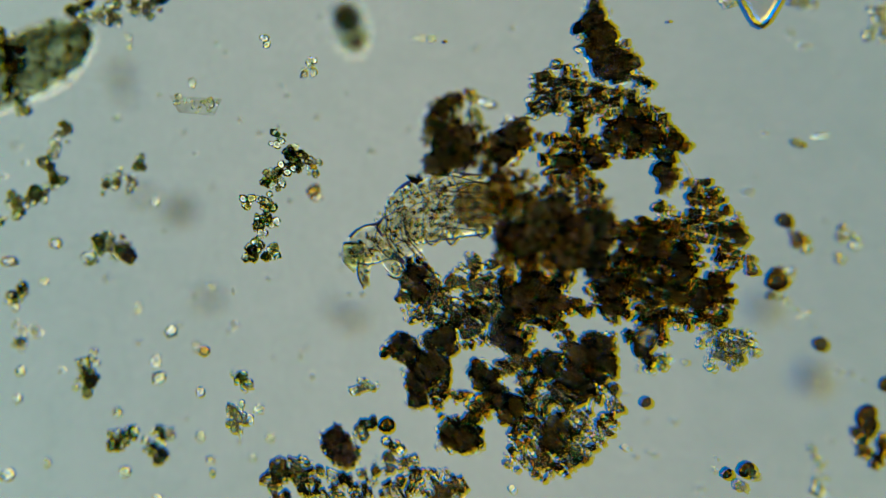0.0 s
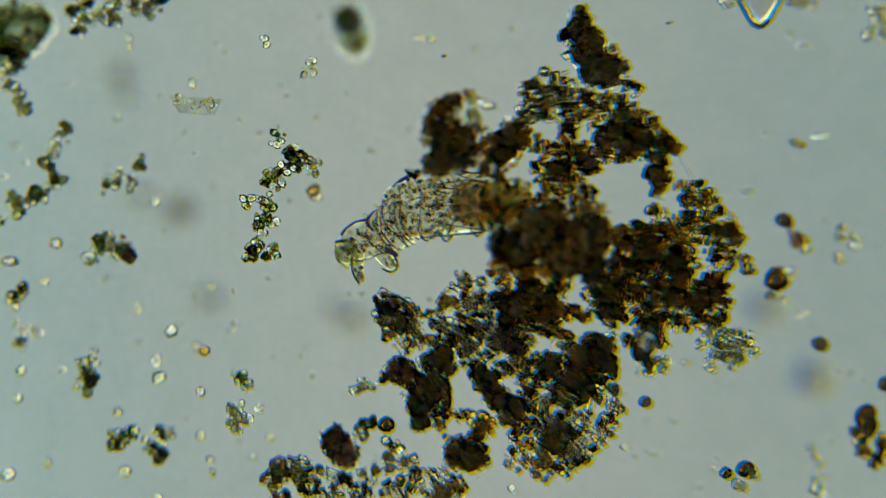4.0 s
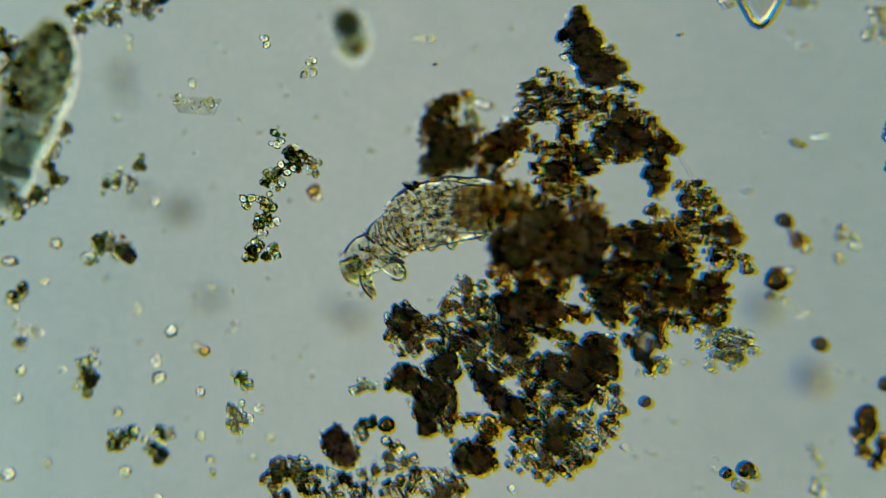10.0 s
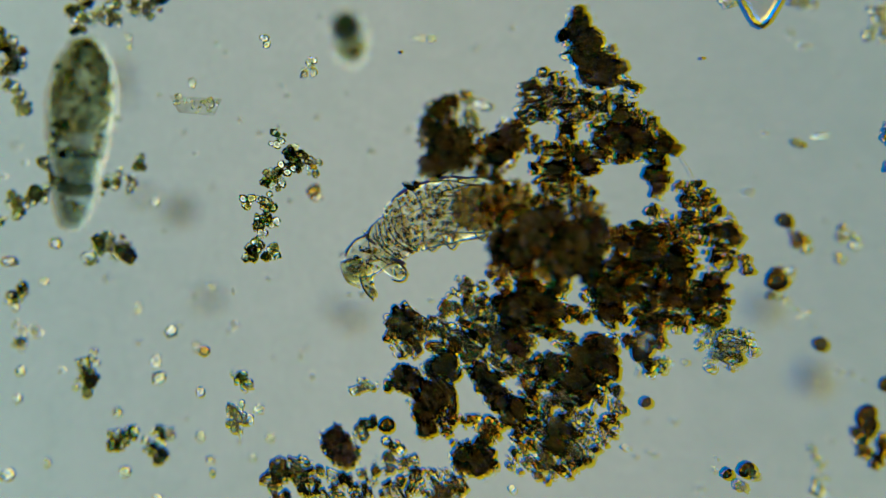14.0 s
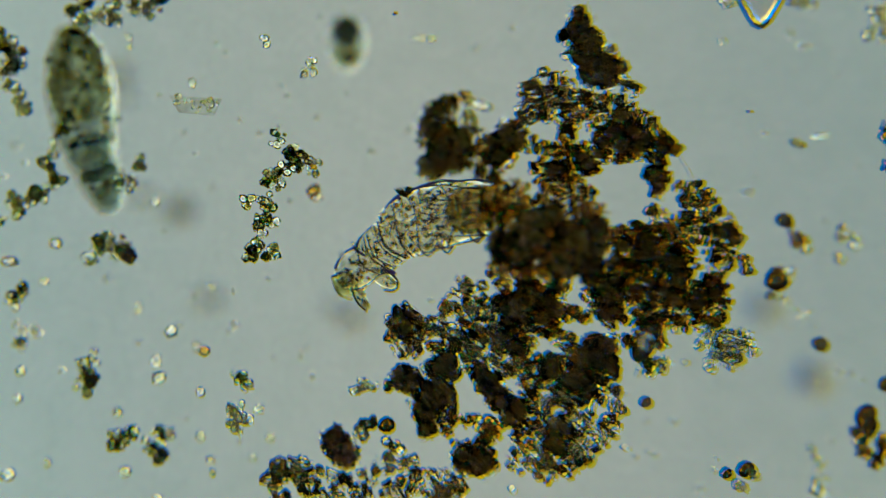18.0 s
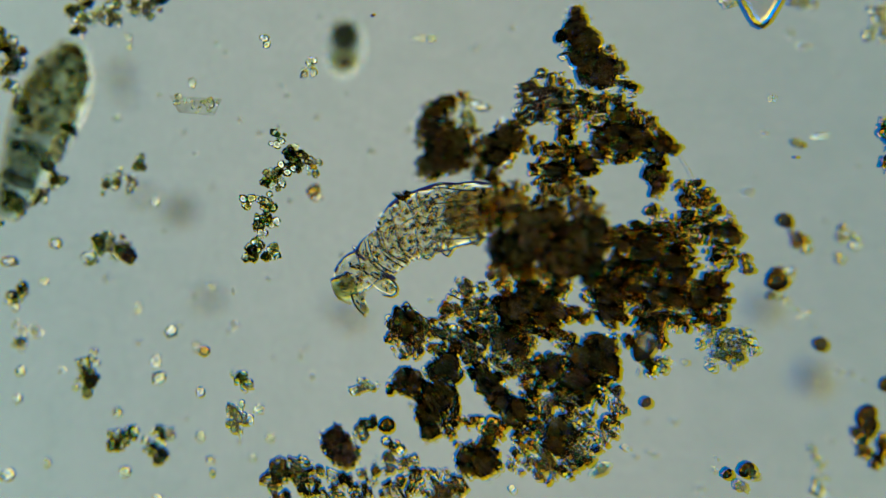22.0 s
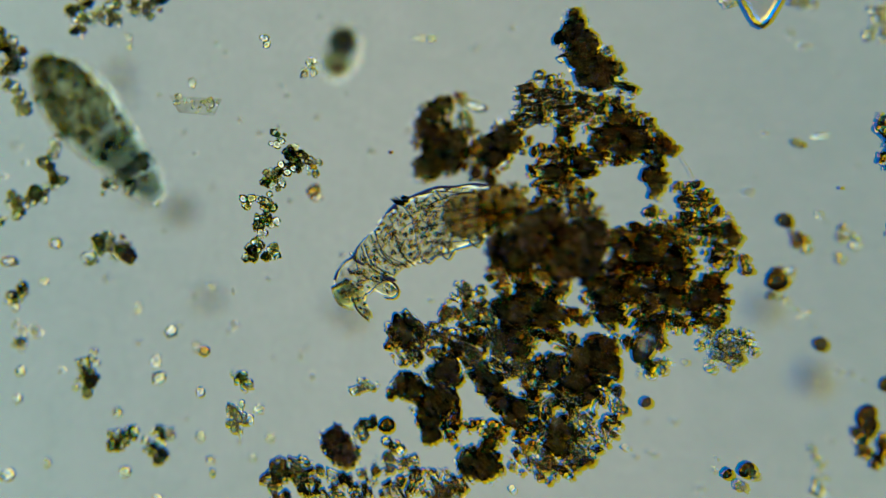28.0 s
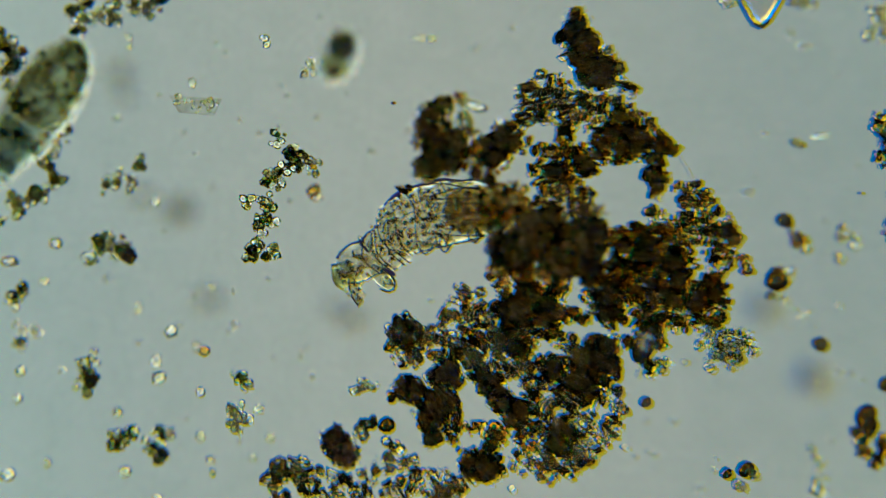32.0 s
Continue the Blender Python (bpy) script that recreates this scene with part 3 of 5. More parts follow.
def strew(hue, rows):
    """Single grains. rows: stage x, y, half length, half width, turn."""
    for x, y, a, b, turn in rows:
        ob = new("mineral_grain", GRAINS[hue][rng.integers(7)])
        low = min(a, b) * STEP
        ob.location = at(x, y, low * 0.75 + max(deep(x), rng.uniform(0.02, 0.20)) + (rng.uniform(0.0, 0.10) if hue == "ghost" else 0.0))
        ob.rotation_euler, ob.scale = (0, 0, radians(turn)), (a * STEP * 0.92, b * STEP * 1.1, low)
        tagged(ob, LABELS[hue], "mineral grain", "scattered grains")


strew("pale", [(228, 68, 8, 7, 0), (229, 84, 7, 6, 20), (468, 68, 9, 8, 0), (472, 80, 8, 7, 0), (341, 148, 7, 11, 10), (275, 356, 9, 9, 0), (277, 638, 10, 14, 0), (282, 668, 14, 12, 0), (355, 770, 9, 9, 0), (478, 772, 8, 8, 0), (223, 833, 11, 11, 0), (85, 817, 8, 8, 0), (300, 765, 8, 8, 0), (458, 722, 10, 9, 0)])
strew("pale", [(745, 68, 11, 7, 0), (762, 70, 8, 7, 0), (732, 70, 7, 5, 0), (1450, 242, 20, 6, 6), (1420, 556, 15, 5, 30), (1400, 545, 6, 4, 0), (80, 497, 9, 9, 0), (245, 545, 8, 11, -20), (375, 507, 9, 5, -30)])
strew("mixed", [(303, 585, 12, 15, 0), (348, 612, 9, 9, 0), (362, 620, 11, 9, 20), (20, 462, 15, 13, 0), (101, 430, 12, 14, 0), (555, 338, 14, 12, 30), (560, 350, 12, 7, 0)])
flake("detritus_flake", "arch of pale green grains on the slide", [(183, 332, 9, 0.1), (196, 322, 10, 0.2), (212, 312, 10, 0.1), (228, 318, 9, 0.2), (238, 330, 9, 0.2), (252, 284, 9, 0.3), (246, 296, 8, 0.1)], "olive", 4)
strew("olive", [(1408, 254, 15, 9, -20), (38, 655, 10, 10, 0), (33, 704, 9, 10, 0), (355, 692, 10, 9, 0), (210, 728, 8, 9, 0), (373, 812, 8, 8, 0), (376, 834, 7, 7, 0), (446, 808, 8, 7, 0), (15, 838, 14, 15, 0), (278, 880, 11, 9, 0), (208, 209, 7, 7, 0), (1105, 790, 9, 7, 0), (905, 864, 8, 8, 0), (1210, 640, 8, 6, 0)])
strew("ghost", [(905, 53, 7, 6, 0), (840, 88, 7, 6, 0), (655, 268, 7, 6, 0), (560, 210, 6, 6, 0), (460, 237, 6, 6, 0), (345, 272, 7, 6, 0), (533, 628, 6, 8, 0), (553, 664, 7, 9, 0), (1320, 340, 12, 9, 0), (1156, 803, 9, 7, 0), (1235, 862, 11, 9, 0), (415, 573, 8, 8, 0), (110, 655, 8, 8, 0), (1480, 655, 10, 8, 0)])
strew("ghost", [(425, 213, 6, 5, 0), (383, 78, 6, 6, 0), (1420, 82, 14, 10, 0), (1395, 60, 10, 8, 0), (30, 258, 9, 9, 0), (45, 288, 7, 7, 0), (8, 312, 7, 7, 0), (190, 492, 8, 9, 0), (248, 605, 7, 6, 0), (125, 150, 7, 6, 0), (400, 95, 5, 5, 0), (1500, 660, 8, 7, 0), (725, 230, 8, 8, 0), (1190, 745, 10, 8, 0), (640, 520, 6, 6, 0), (760, 530, 7, 6, 0)])

far = np.random.default_rng(21)
clear_places = [(x, y) for x, y in zip(far.uniform(250, 620, 26), far.uniform(20, 800, 26))] + [(x, y) for x, y in zip(far.uniform(1330, 1540, 12), far.uniform(100, 860, 12))] + [(x, y) for x, y in zip(far.uniform(1120, 1300, 5), far.uniform(690, 860, 5))]
strew("ghost", [(x, y, far.uniform(3.5, 7), far.uniform(3.5, 6), far.uniform(0, 180)) for x, y in clear_places])


def hair(label, line, parent=None):
    """A fine hair along stage points x, y."""
    base = at(*line[0])
    pts = []
    for x, y in line:
        p = at(x, y, 0.03) - base
        pts.append((p.x, p.y, p.z, 0.9 * STEP))
    ob = new("hair", tube("hair", pts, ghost, 3, 0.1, 8, 6))
    ob.location = base
    return tagged(ob, label, "hair")


def prism(name, outline, height, inset, material, steps=((0, 0.6), (0.3, 0.0), (0.45, 0.0), (1.0, 1.0))):
    """A crystal plate with sloping sides from a simple outline."""
    bm = bmesh.new()
    mid = np.mean(outline, axis=0)
    loops = []
    for z, k in steps:
        ring = []
        for x, y in outline:
            d = np.array((x, y)) - mid
            x, y = mid + d * (1 - k * inset / np.linalg.norm(d))
            ring.append(bm.verts.new((x * STEP, -y * STEP, z * height)))
        loops.append(ring)
    n = len(outline)
    for a, c in zip(loops, loops[1:]):
        for k in range(n):
            bm.faces.new((a[k], a[(k + 1) % n], c[(k + 1) % n], c[k]))
    bm.faces.new(loops[0])
    bm.faces.new(loops[-1])
    bmesh.ops.recalc_face_normals(bm, faces=bm.faces[:])
    return from_bm(name, bm, material, False)


wedge = new("mineral_crystal", prism("wedge", [(-54, -70), (0, -78), (54, -70), (52, -40), (18, 18), (2, 29), (-14, 22), (-48, -36)], 0.026, 13, clear_stuff("wedge_crystal", [(0.0, (0.96, 0.97, 0.97)), (1.0, (0.92, 0.94, 0.95))], 1.50, "noise", 0.0, 40, 0.0, 0.05), ((0, 0.3), (0.2, 0.0), (0.4, 0.0), (0.86, 0.7), (1.0, 1.3), (1.03, 2.2))))
flake("detritus_flake", "pale grains beside a clear crystal", [(1278, 4, 8, 0.1), (1294, 6, 7, 0.2), (1400, 6, 8, 0.3), (1416, 8, 8, 0.1), (1432, 4, 8, 0.0)], "pale")
wedge.location = at(1341, 25)
tagged(wedge, "clear wedge-shaped crystal with dark rims on the slide", "crystal")
plate = thing("mineral_flake", at(345, 186), "clear trapezoid mineral flake with one dark corner", "mineral flake")
part("plate", prism("plate", [(-45, -16), (48, -10), (34, 20), (-28, 14)], 0.002, 9, ghost), plate)
heap(plate, [(312, 178, 9, 0.0), (330, 186, 11, 0.0), (348, 188, 11, 0.0), (362, 186, 9, 0.0)], "pale", fines_pale, None, 12, 0.9, (2.8, 4.6))
heap(plate, [(378, 188, 11, 0.3)], "olive", fines_mixed, None, 7, 0.5)
shard = new("mineral_crystal", prism("shard", [(-16, -6), (12, -10), (18, 2), (-8, 9)], 0.012, 4, crystal))
shard.location, shard.rotation_euler = at(588, 836, 0.03), (0.2, 0.1, -0.5)
tagged(shard, "bright clear crystal shard on the pale heap", "crystal")

# blurred dust lying far below the slide, on the lamp's lens
for x, y, r in ((320, 370, 42), (255, 345, 26), (620, 560, 30), (225, 170, 22), (370, 525, 30), (1425, 665, 42), (1340, 540, 36), (215, 130, 30), (590, 540, 22)):
    ob = new("dust_speck", SPECKS[rng.integers(3)])
    ob.location, s = at(x, y, -1.1), r * STEP * 0.66
    ob.scale = (s, s * 0.85, s * 0.3)
    tagged(ob, "grey speck of dust far out of focus below the slide", "dust speck", "dust below the slide")


# ---- soft bodies ----
def tube(name, line, material, seed=1, wrinkle=0.05, around=28, along=10, flat=0.85, ripple=0.23, ends=(True, True)):
    """A rounded body along a line of (x, y, z, radius) in metres, closed at both ends."""
    pts = [np.array(p, float) for p in line]
    rings = []
    for i in range(len(pts) - 1):
        a, b = pts[max(i - 1, 0)], pts[min(i + 2, len(pts) - 1)]
        for k in range(along):
            s = k / along
            p0, p1 = pts[i], pts[i + 1]
            m0, m1 = (p1 - a) / 2, (b - p0) / 2
            rings.append((2 * s**3 - 3 * s**2 + 1) * p0 + (s**3 - 2 * s**2 + s) * m0 + (3 * s**2 - 2 * s**3) * p1 + (s**3 - s**2) * m1)
    rings.append(pts[-1])
    verts, faces = [], []
    for i, c in enumerate(rings):
        d = (rings[min(i + 1, len(rings) - 1)] - rings[max(i - 1, 0)])[:3]
        d = d / (np.linalg.norm(d) + 1e-9)
        u = np.cross(d, (0, 0, 1.0))
        u = u / (np.linalg.norm(u) + 1e-9)
        w = np.cross(u, d)
        for k in range(around):
            q = 2 * math.pi * k / around
            r = max(c[3], 1e-5)
            bump = noise.fractal(Vector((i * ripple, math.cos(q) * 1.5, math.sin(q) * 1.5 + seed * 7)), 1.0, 2.0, 3)
            r *= 1 + wrinkle * bump
            verts.append(c[:3] + u * math.cos(q) * r + w * math.sin(q) * r * flat)
    n = len(rings)
    for i in range(n - 1):
        for k in range(around):
            j = (k + 1) % around
            faces.append((i * around + k, (i + 1) * around + k, (i + 1) * around + j, i * around + j))
    verts += [rings[0][:3], rings[-1][:3]]
    if ends[0]:
        faces += [(len(verts) - 2, k, (k + 1) % around) for k in range(around)]
    if ends[1]:
        faces += [(len(verts) - 1, (n - 1) * around + (k + 1) % around, (n - 1) * around + k) for k in range(around)]
    return mesh_of(name, verts, faces, material)


def rounded(line, cap=0.6, first=True, last=True):
    """Adds rounded ends to a line of (x, y, z, radius)."""
    pts = [np.array(p, float) for p in line]
    def end(p, q):
        d = (p - q)[:3]
        d = d / np.linalg.norm(d)
        return [np.array([*(p[:3] + d * p[3] * cap * f), p[3] * math.sqrt(max(0.0, 1 - f * f))]) for f in (1.0, 0.93, 0.75, 0.45)]
    return (end(pts[0], pts[1]) if first else []) + pts + (end(pts[-1], pts[-2])[::-1] if last else [])


strand_stuff = clear_stuff("curled_strand", [(0.0, (0.30, 0.28, 0.14)), (1.0, (0.58, 0.56, 0.30))], 1.2, "noise", 0.1, 60)
for x, y, r, first, last in ((790, 192, 17, 170, 380), (812, 196, 20, 100, 260), (770, 205, 14, 60, 240), (846, 205, 22, 60, 200)):
    line = []
    for q in np.linspace(radians(first), radians(last), 7):
        p = at(x + r * math.cos(q), y + r * 1.2 * math.sin(q), 0.17) - high_clump.location
        line.append((p.x, p.y, p.z, 3.4 * STEP))
    part("strand", tube("strand", line, strand_stuff, 3, 0.2, 8, 5), high_clump, label="curled olive strand")
hair("fine clear hair beside the large clump", [(1194, 268), (1206, 288), (1216, 305), (1224, 328)])
hair("fine clear hair trailing from a grain", [(1384, 528), (1402, 545), (1422, 560), (1438, 580)])
hair("fine clear hair under the large clump", [(1078, 690), (1095, 696), (1112, 695)])


cuticle = clear_stuff("water_bear_cuticle", [(0.25, (0.97, 0.96, 0.86)), (0.5, (1.0, 0.99, 0.93)), (0.75, (0.98, 0.95, 0.80))], 1.058, "noise", 0.02, 130, 0.0, 0.9)
gut = clear_stuff("gut_granules", [(0.0, (1.0, 1.0, 0.98)), (0.50, (1.0, 0.98, 0.88)), (0.68, (0.98, 0.86, 0.48)), (0.82, (0.84, 0.66, 0.26)), (0.89, (0.36, 0.34, 0.30)), (1.0, (0.13, 0.14, 0.20))], 1.27, "island", 0.0)
gut_brown = clear_stuff("gut_contents", BROWN, 1.18, "island", 0.02)
limb = clear_stuff("water_bear_limb", [(0.25, (0.86, 0.86, 0.66)), (0.5, (0.97, 0.96, 0.86)), (0.75, (0.88, 0.86, 0.60))], 1.09, "noise", 0.02, 90, 0.0, 0.5)
# dark violet painted into tubes for outlines, a leg crease and a notch
edge_line = clear_stuff("painted_outline", [(0.0, (0.05, 0.04, 0.26)), (1.0, (0.12, 0.10, 0.42))], 1.12, "noise", 0.45, 60)
fold_line = clear_stuff("cuticle_fold", [(0.0, (0.16, 0.14, 0.18)), (1.0, (0.44, 0.38, 0.28))], 1.3, "noise", 0.05, 60)
claw_stuff = clear_stuff("claw_horn", [(0.0, (0.72, 0.70, 0.48)), (1.0, (0.85, 0.82, 0.58))], 1.25, "noise", 0.05, 60)

ROOT = at(905, 372)
BEAR_Z = 0.045


def bear(x, y, r, z=BEAR_Z):
    p = at(x, y, z) - ROOT
    return (p.x, p.y, z, r * STEP)


water_bear = thing("water_bear", ROOT, "translucent yellowish water bear with folded skin, half hidden in debris", "water bear")
SPINE = [(700, 413, 43), (718, 400, 50), (742, 387, 56), (770, 376, 57), (800, 372, 57), (832, 368, 54), (862, 366, 50), (892, 366, 46), (925, 368, 38)]
rings = []
for i in range(len(SPINE) - 1):
    for s in (0.0, 0.25, 0.5, 0.75):
        x, y, w = (SPINE[i][k] + (SPINE[i + 1][k] - SPINE[i][k]) * s for k in range(3))
        rings.append(bear(x, y, w * (1 + 0.09 * abs(math.sin(math.pi * (i + s) * 0.62)) - 0.06)))
part("trunk", tube("trunk", rounded(rings, 0.8, False), cuticle, 2, 0.09, 40, 3, 0.85, 0.07, (False, True)), water_bear)
# head with its snout and forelegs turns on the neck
NECK = Vector(bear(688, 432, 0)[:3])
head_line = rounded([bear(716, 404, 40), bear(703, 413, 42), bear(690, 423, 41), bear(677, 433, 39), bear(664, 442, 33), bear(648, 453, 35), bear(632, 464, 31), bear(620, 472, 23)], 0.35, False)
head = new("head", tube("head", [tuple(np.array(p) - np.array((*NECK, 0))) for p in head_line], cuticle, 9, 0.11, 36, 8, 0.85, 0.1, (False, True)))
fit_in(head, water_bear, NECK)


def on_head(name, line, material, seed=3, wrinkle=0.08, cap=0.8, label=""):
    pts = [tuple(np.array(p) - np.array((*NECK, 0))) for p in rounded(line, cap)]
    return part(name, tube(name, pts, material, seed, wrinkle, 20, 5), head, label=label)


snout_skin = clear_stuff("snout_skin", [(0.3, (0.62, 0.68, 0.42)), (0.5, (0.82, 0.84, 0.60)), (0.7, (0.56, 0.62, 0.36))], 1.10, "noise", 0.02, 70, 0.0, 0.4)
on_head("snout", [bear(634, 476, 24), bear(622, 481, 22), bear(612, 484, 18)], snout_skin, 4, 0.12, 0.4, "greenish blunt snout")
on_head("mouth_rim", [bear(601, 467, 2.5), bear(605, 482, 3), bear(613, 497, 3), bear(632, 506, 3)], claw_stuff, 5)
on_head("mouth_rim", [bear(602, 466, 2.5), bear(612, 462, 2.5), bear(622, 459, 2.5)], fold_line, 5)
on_head("foreleg", [bear(646, 484, 14), bear(647, 500, 11), bear(654, 514, 9)], limb, 6)
# dark tubes drawn for the outlines that refraction gives the legs
on_head("leg_edge", [bear(636, 486, 1.6), bear(638, 502, 2), bear(645, 516, 2.2), bear(656, 528, 1.6)], fold_line, 6)
for tip in ((663, 524), (657, 531), (650, 524)):
    on_head("claw", [bear(653, 510, 2.6), bear((653 + tip[0]) / 2 + 3, (510 + tip[1]) / 2, 3), bear(*tip, 1.6)], claw_stuff, 6)
on_head("foreleg", [bear(684, 466, 17), bear(696, 478, 14), bear(706, 485, 11)], limb, 7)
on_head("leg_edge", [bear(694, 464, 1.8), bear(706, 468, 2.2), bear(715, 478, 2.2), bear(715, 490, 2.2), bear(706, 497, 2), bear(692, 495, 1.6)], fold_line, 7)
on_head("leg_crease", [bear(690, 458, 3), bear(700, 460, 4.5), bear(712, 466, 3)], edge_line, 9)
for tip in ((719, 484), (716, 493)):
    on_head("claw", [bear(704, 484, 2), bear(712, 483, 2.4), bear(*tip, 1.4)], claw_stuff, 8)
on_head("feeler", [bear(641, 409, 3), bear(646, 415, 4), bear(651, 421, 3.5)], crystal, 8)
on_head("notch", [bear(646, 422, 2.5), bear(654, 427, 3), bear(661, 432, 2)], edge_line, 8)
on_head("throat", [bear(618, 474, 4), bear(640, 464, 5), bear(662, 450, 9), bear(676, 440, 8)], cuticle, 12)


def speckle(name, line, count, spread, size, parent, origin, material):
    spots = []
    spans = np.concatenate(([0], np.cumsum([np.linalg.norm(np.subtract(q[:3], p[:3])) for p, q in zip(line, line[1:])])))
    for _ in range(count):
        far = rng.uniform(0, spans[-1] * 0.9999)
        i = int(np.searchsorted(spans, far, side="right")) - 1
        a, b = np.array(line[i]), np.array(line[i + 1])
        c = a + (b - a) * (far - spans[i]) / (spans[i + 1] - spans[i])
        q, d = rng.uniform(0, 6.283), c[3] * spread * math.sqrt(rng.uniform(0, 1))
        spots.append((c[0] - origin[0] + d * math.cos(q), c[1] - origin[1] + d * math.sin(q), c[2] + rng.uniform(-0.45, 0.45) * c[3] - origin[2], rng.uniform(*size) * STEP))
    return fines(name, spots, material, parent)


spine = [bear(*p) for p in SPINE]
speckle("gut", spine[2:6], 270, 0.94, (2.4, 5.8), water_bear, (0, 0, 0), gut)
speckle("fat_body", spine[0:3], 150, 0.94, (2.2, 5.0), water_bear, (0, 0, 0), gut)
speckle("midgut", spine[5:], 150, 0.9, (3, 7.5), water_bear, (0, 0, 0), gut_brown)
speckle("head_tissue", [bear(702, 418, 36), bear(690, 428, 34), bear(665, 445, 28), bear(640, 460, 22), bear(622, 470, 14)], 150, 0.94, (2.0, 4.8), head, NECK, gut)
speckle("leg_tissue", [bear(646, 484, 11), bear(650, 504, 8), bear(655, 516, 6)], 16, 0.8, (2.0, 4.0), head, NECK, gut)
speckle("leg_tissue", [bear(682, 466, 13), bear(696, 478, 11), bear(706, 485, 8)], 20, 0.8, (2.0, 4.2), head, NECK, gut)
speckle("snout_tissue", [bear(632, 478, 18), bear(614, 483, 14)], 16, 0.8, (2.0, 4.5), head, NECK, gut)
# skin folds: across the neck, lengthwise over the trunk
for k, (side, start) in enumerate(((-0.8, 2), (-0.45, 4), (-0.1, 3), (0.2, 4), (0.45, 2), (0.65, 3), (0.85, 3))):
    line = []
    for i in range(start, 7):
        a, b = np.array(spine[i - 1]), np.array(spine[i + 1])
        d = (b - a)[:2] / np.linalg.norm((b - a)[:2])
        c = np.array(spine[i])
        off = side * c[3] * (1 + 0.14 * math.sin(i * 1.3 + k * 2.7))
        line.append((c[0] - d[1] * off, c[1] + d[0] * off, c[2] + c[3] * 0.86 * math.sqrt(1 - side * side), 1.2 * STEP))
    part("skin_fold", tube("skin_fold", line, fold_line, k, 0.3, 6, 5), water_bear)
for k, i in enumerate((0, 1, 2, 4)):
    a, b = np.array(spine[max(i - 1, 0)]), np.array(spine[i + 1])
    d = (b - a)[:2] / np.linalg.norm((b - a)[:2])
    c = np.array(spine[i]) if i else np.array(bear(698, 416, 42))
    line = [(c[0] - d[1] * c[3] * s - d[0] * 0.009 * math.cos(s * 2 + k), c[1] + d[0] * c[3] * s - d[1] * 0.009 * math.cos(s * 2 + k), c[2] + c[3] * 0.87 * math.sqrt(max(0, 1 - s * s)), 1.3 * STEP) for s in np.linspace(-0.97, 0.97, 9)]
    part("skin_fold", tube("skin_fold", line, fold_line, k + 20, 0.3, 6, 5), water_bear)
# dark outline painted as violet tubes, where refraction darkens the skin's edge
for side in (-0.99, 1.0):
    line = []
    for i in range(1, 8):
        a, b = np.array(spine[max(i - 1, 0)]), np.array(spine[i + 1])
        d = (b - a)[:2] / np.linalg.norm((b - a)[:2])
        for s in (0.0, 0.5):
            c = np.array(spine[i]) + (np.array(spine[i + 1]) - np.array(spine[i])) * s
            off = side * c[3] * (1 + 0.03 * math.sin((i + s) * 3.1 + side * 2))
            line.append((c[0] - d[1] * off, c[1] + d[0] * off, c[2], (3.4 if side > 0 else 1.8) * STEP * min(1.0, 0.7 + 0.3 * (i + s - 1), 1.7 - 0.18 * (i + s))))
    part("skin_edge", tube("skin_edge", line, edge_line, 31, 0.4, 8, 4), water_bear, label="dark violet tube that paints the skin's outline")
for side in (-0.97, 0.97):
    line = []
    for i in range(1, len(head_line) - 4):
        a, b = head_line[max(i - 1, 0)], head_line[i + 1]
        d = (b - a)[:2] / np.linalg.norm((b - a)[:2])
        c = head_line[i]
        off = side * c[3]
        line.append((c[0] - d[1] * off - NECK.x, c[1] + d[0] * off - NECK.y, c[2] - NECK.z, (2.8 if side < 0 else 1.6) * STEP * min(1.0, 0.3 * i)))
    part("skin_edge", tube("skin_edge", line, edge_line, 33, 0.4, 8, 4), head, label="dark violet tube that paints the skin's outline")
# paired folds across the neck
for k, (x, y, w) in enumerate(((708, 410, 41), (701, 415, 42), (686, 427, 40), (680, 431, 39), (664, 443, 33))):
    c = np.array(bear(x, y, w)) - np.array((*NECK, 0))
    line = [(c[0] - 0.58 * c[3] * q - 0.006 * math.cos(q * 2), c[1] + 0.81 * c[3] * q - 0.004 * math.cos(q * 2), c[2] + c[3] * 0.86 * math.sqrt(max(0, 1 - q * q)), 1.2 * STEP) for q in np.linspace(-0.96, 0.96, 9)]
    part("skin_fold", tube("skin_fold", line, fold_line, k + 60, 0.4, 6, 5), head)
# short muscle strands inside the trunk and neck
for k in range(18):
    f = rng.uniform(0.1, 5.6)
    i = int(f)
    c = np.array(spine[i]) + (np.array(spine[i + 1]) - np.array(spine[i])) * (f - i)
    d = np.array(spine[i + 1])[:2] - np.array(spine[i])[:2]
    lean = math.atan2(d[1], d[0]) + rng.normal() * 0.35
    off, long = rng.uniform(-0.8, 0.8) * c[3], rng.uniform(7, 18) * STEP
    bend = rng.normal() * 0.35
    line = [(c[0] - math.sin(lean) * off + math.cos(lean + bend * s) * s * long, c[1] + math.cos(lean) * off + math.sin(lean + bend * s) * s * long, c[2] + 0.3 * c[3], 1.1 * STEP) for s in (-1, -0.5, 0, 0.5, 1)]
    part("muscle_strand", tube("muscle_strand", line, fold_line, k, 0.3, 6, 4), water_bear)
stomach_stuff = clear_stuff("stomach_wall", [(0.3, (0.58, 0.48, 0.28)), (0.5, (0.82, 0.72, 0.46)), (0.7, (0.66, 0.56, 0.34))], 1.03, "noise", 0.03, 120)
part("stomach", tube("stomach", rounded([bear(x, y, r * 0.72) for x, y, r in SPINE[5:]], 0.9), stomach_stuff, 51, 0.16, 28, 5, 0.8), water_bear, label="brown filled stomach showing through the skin")
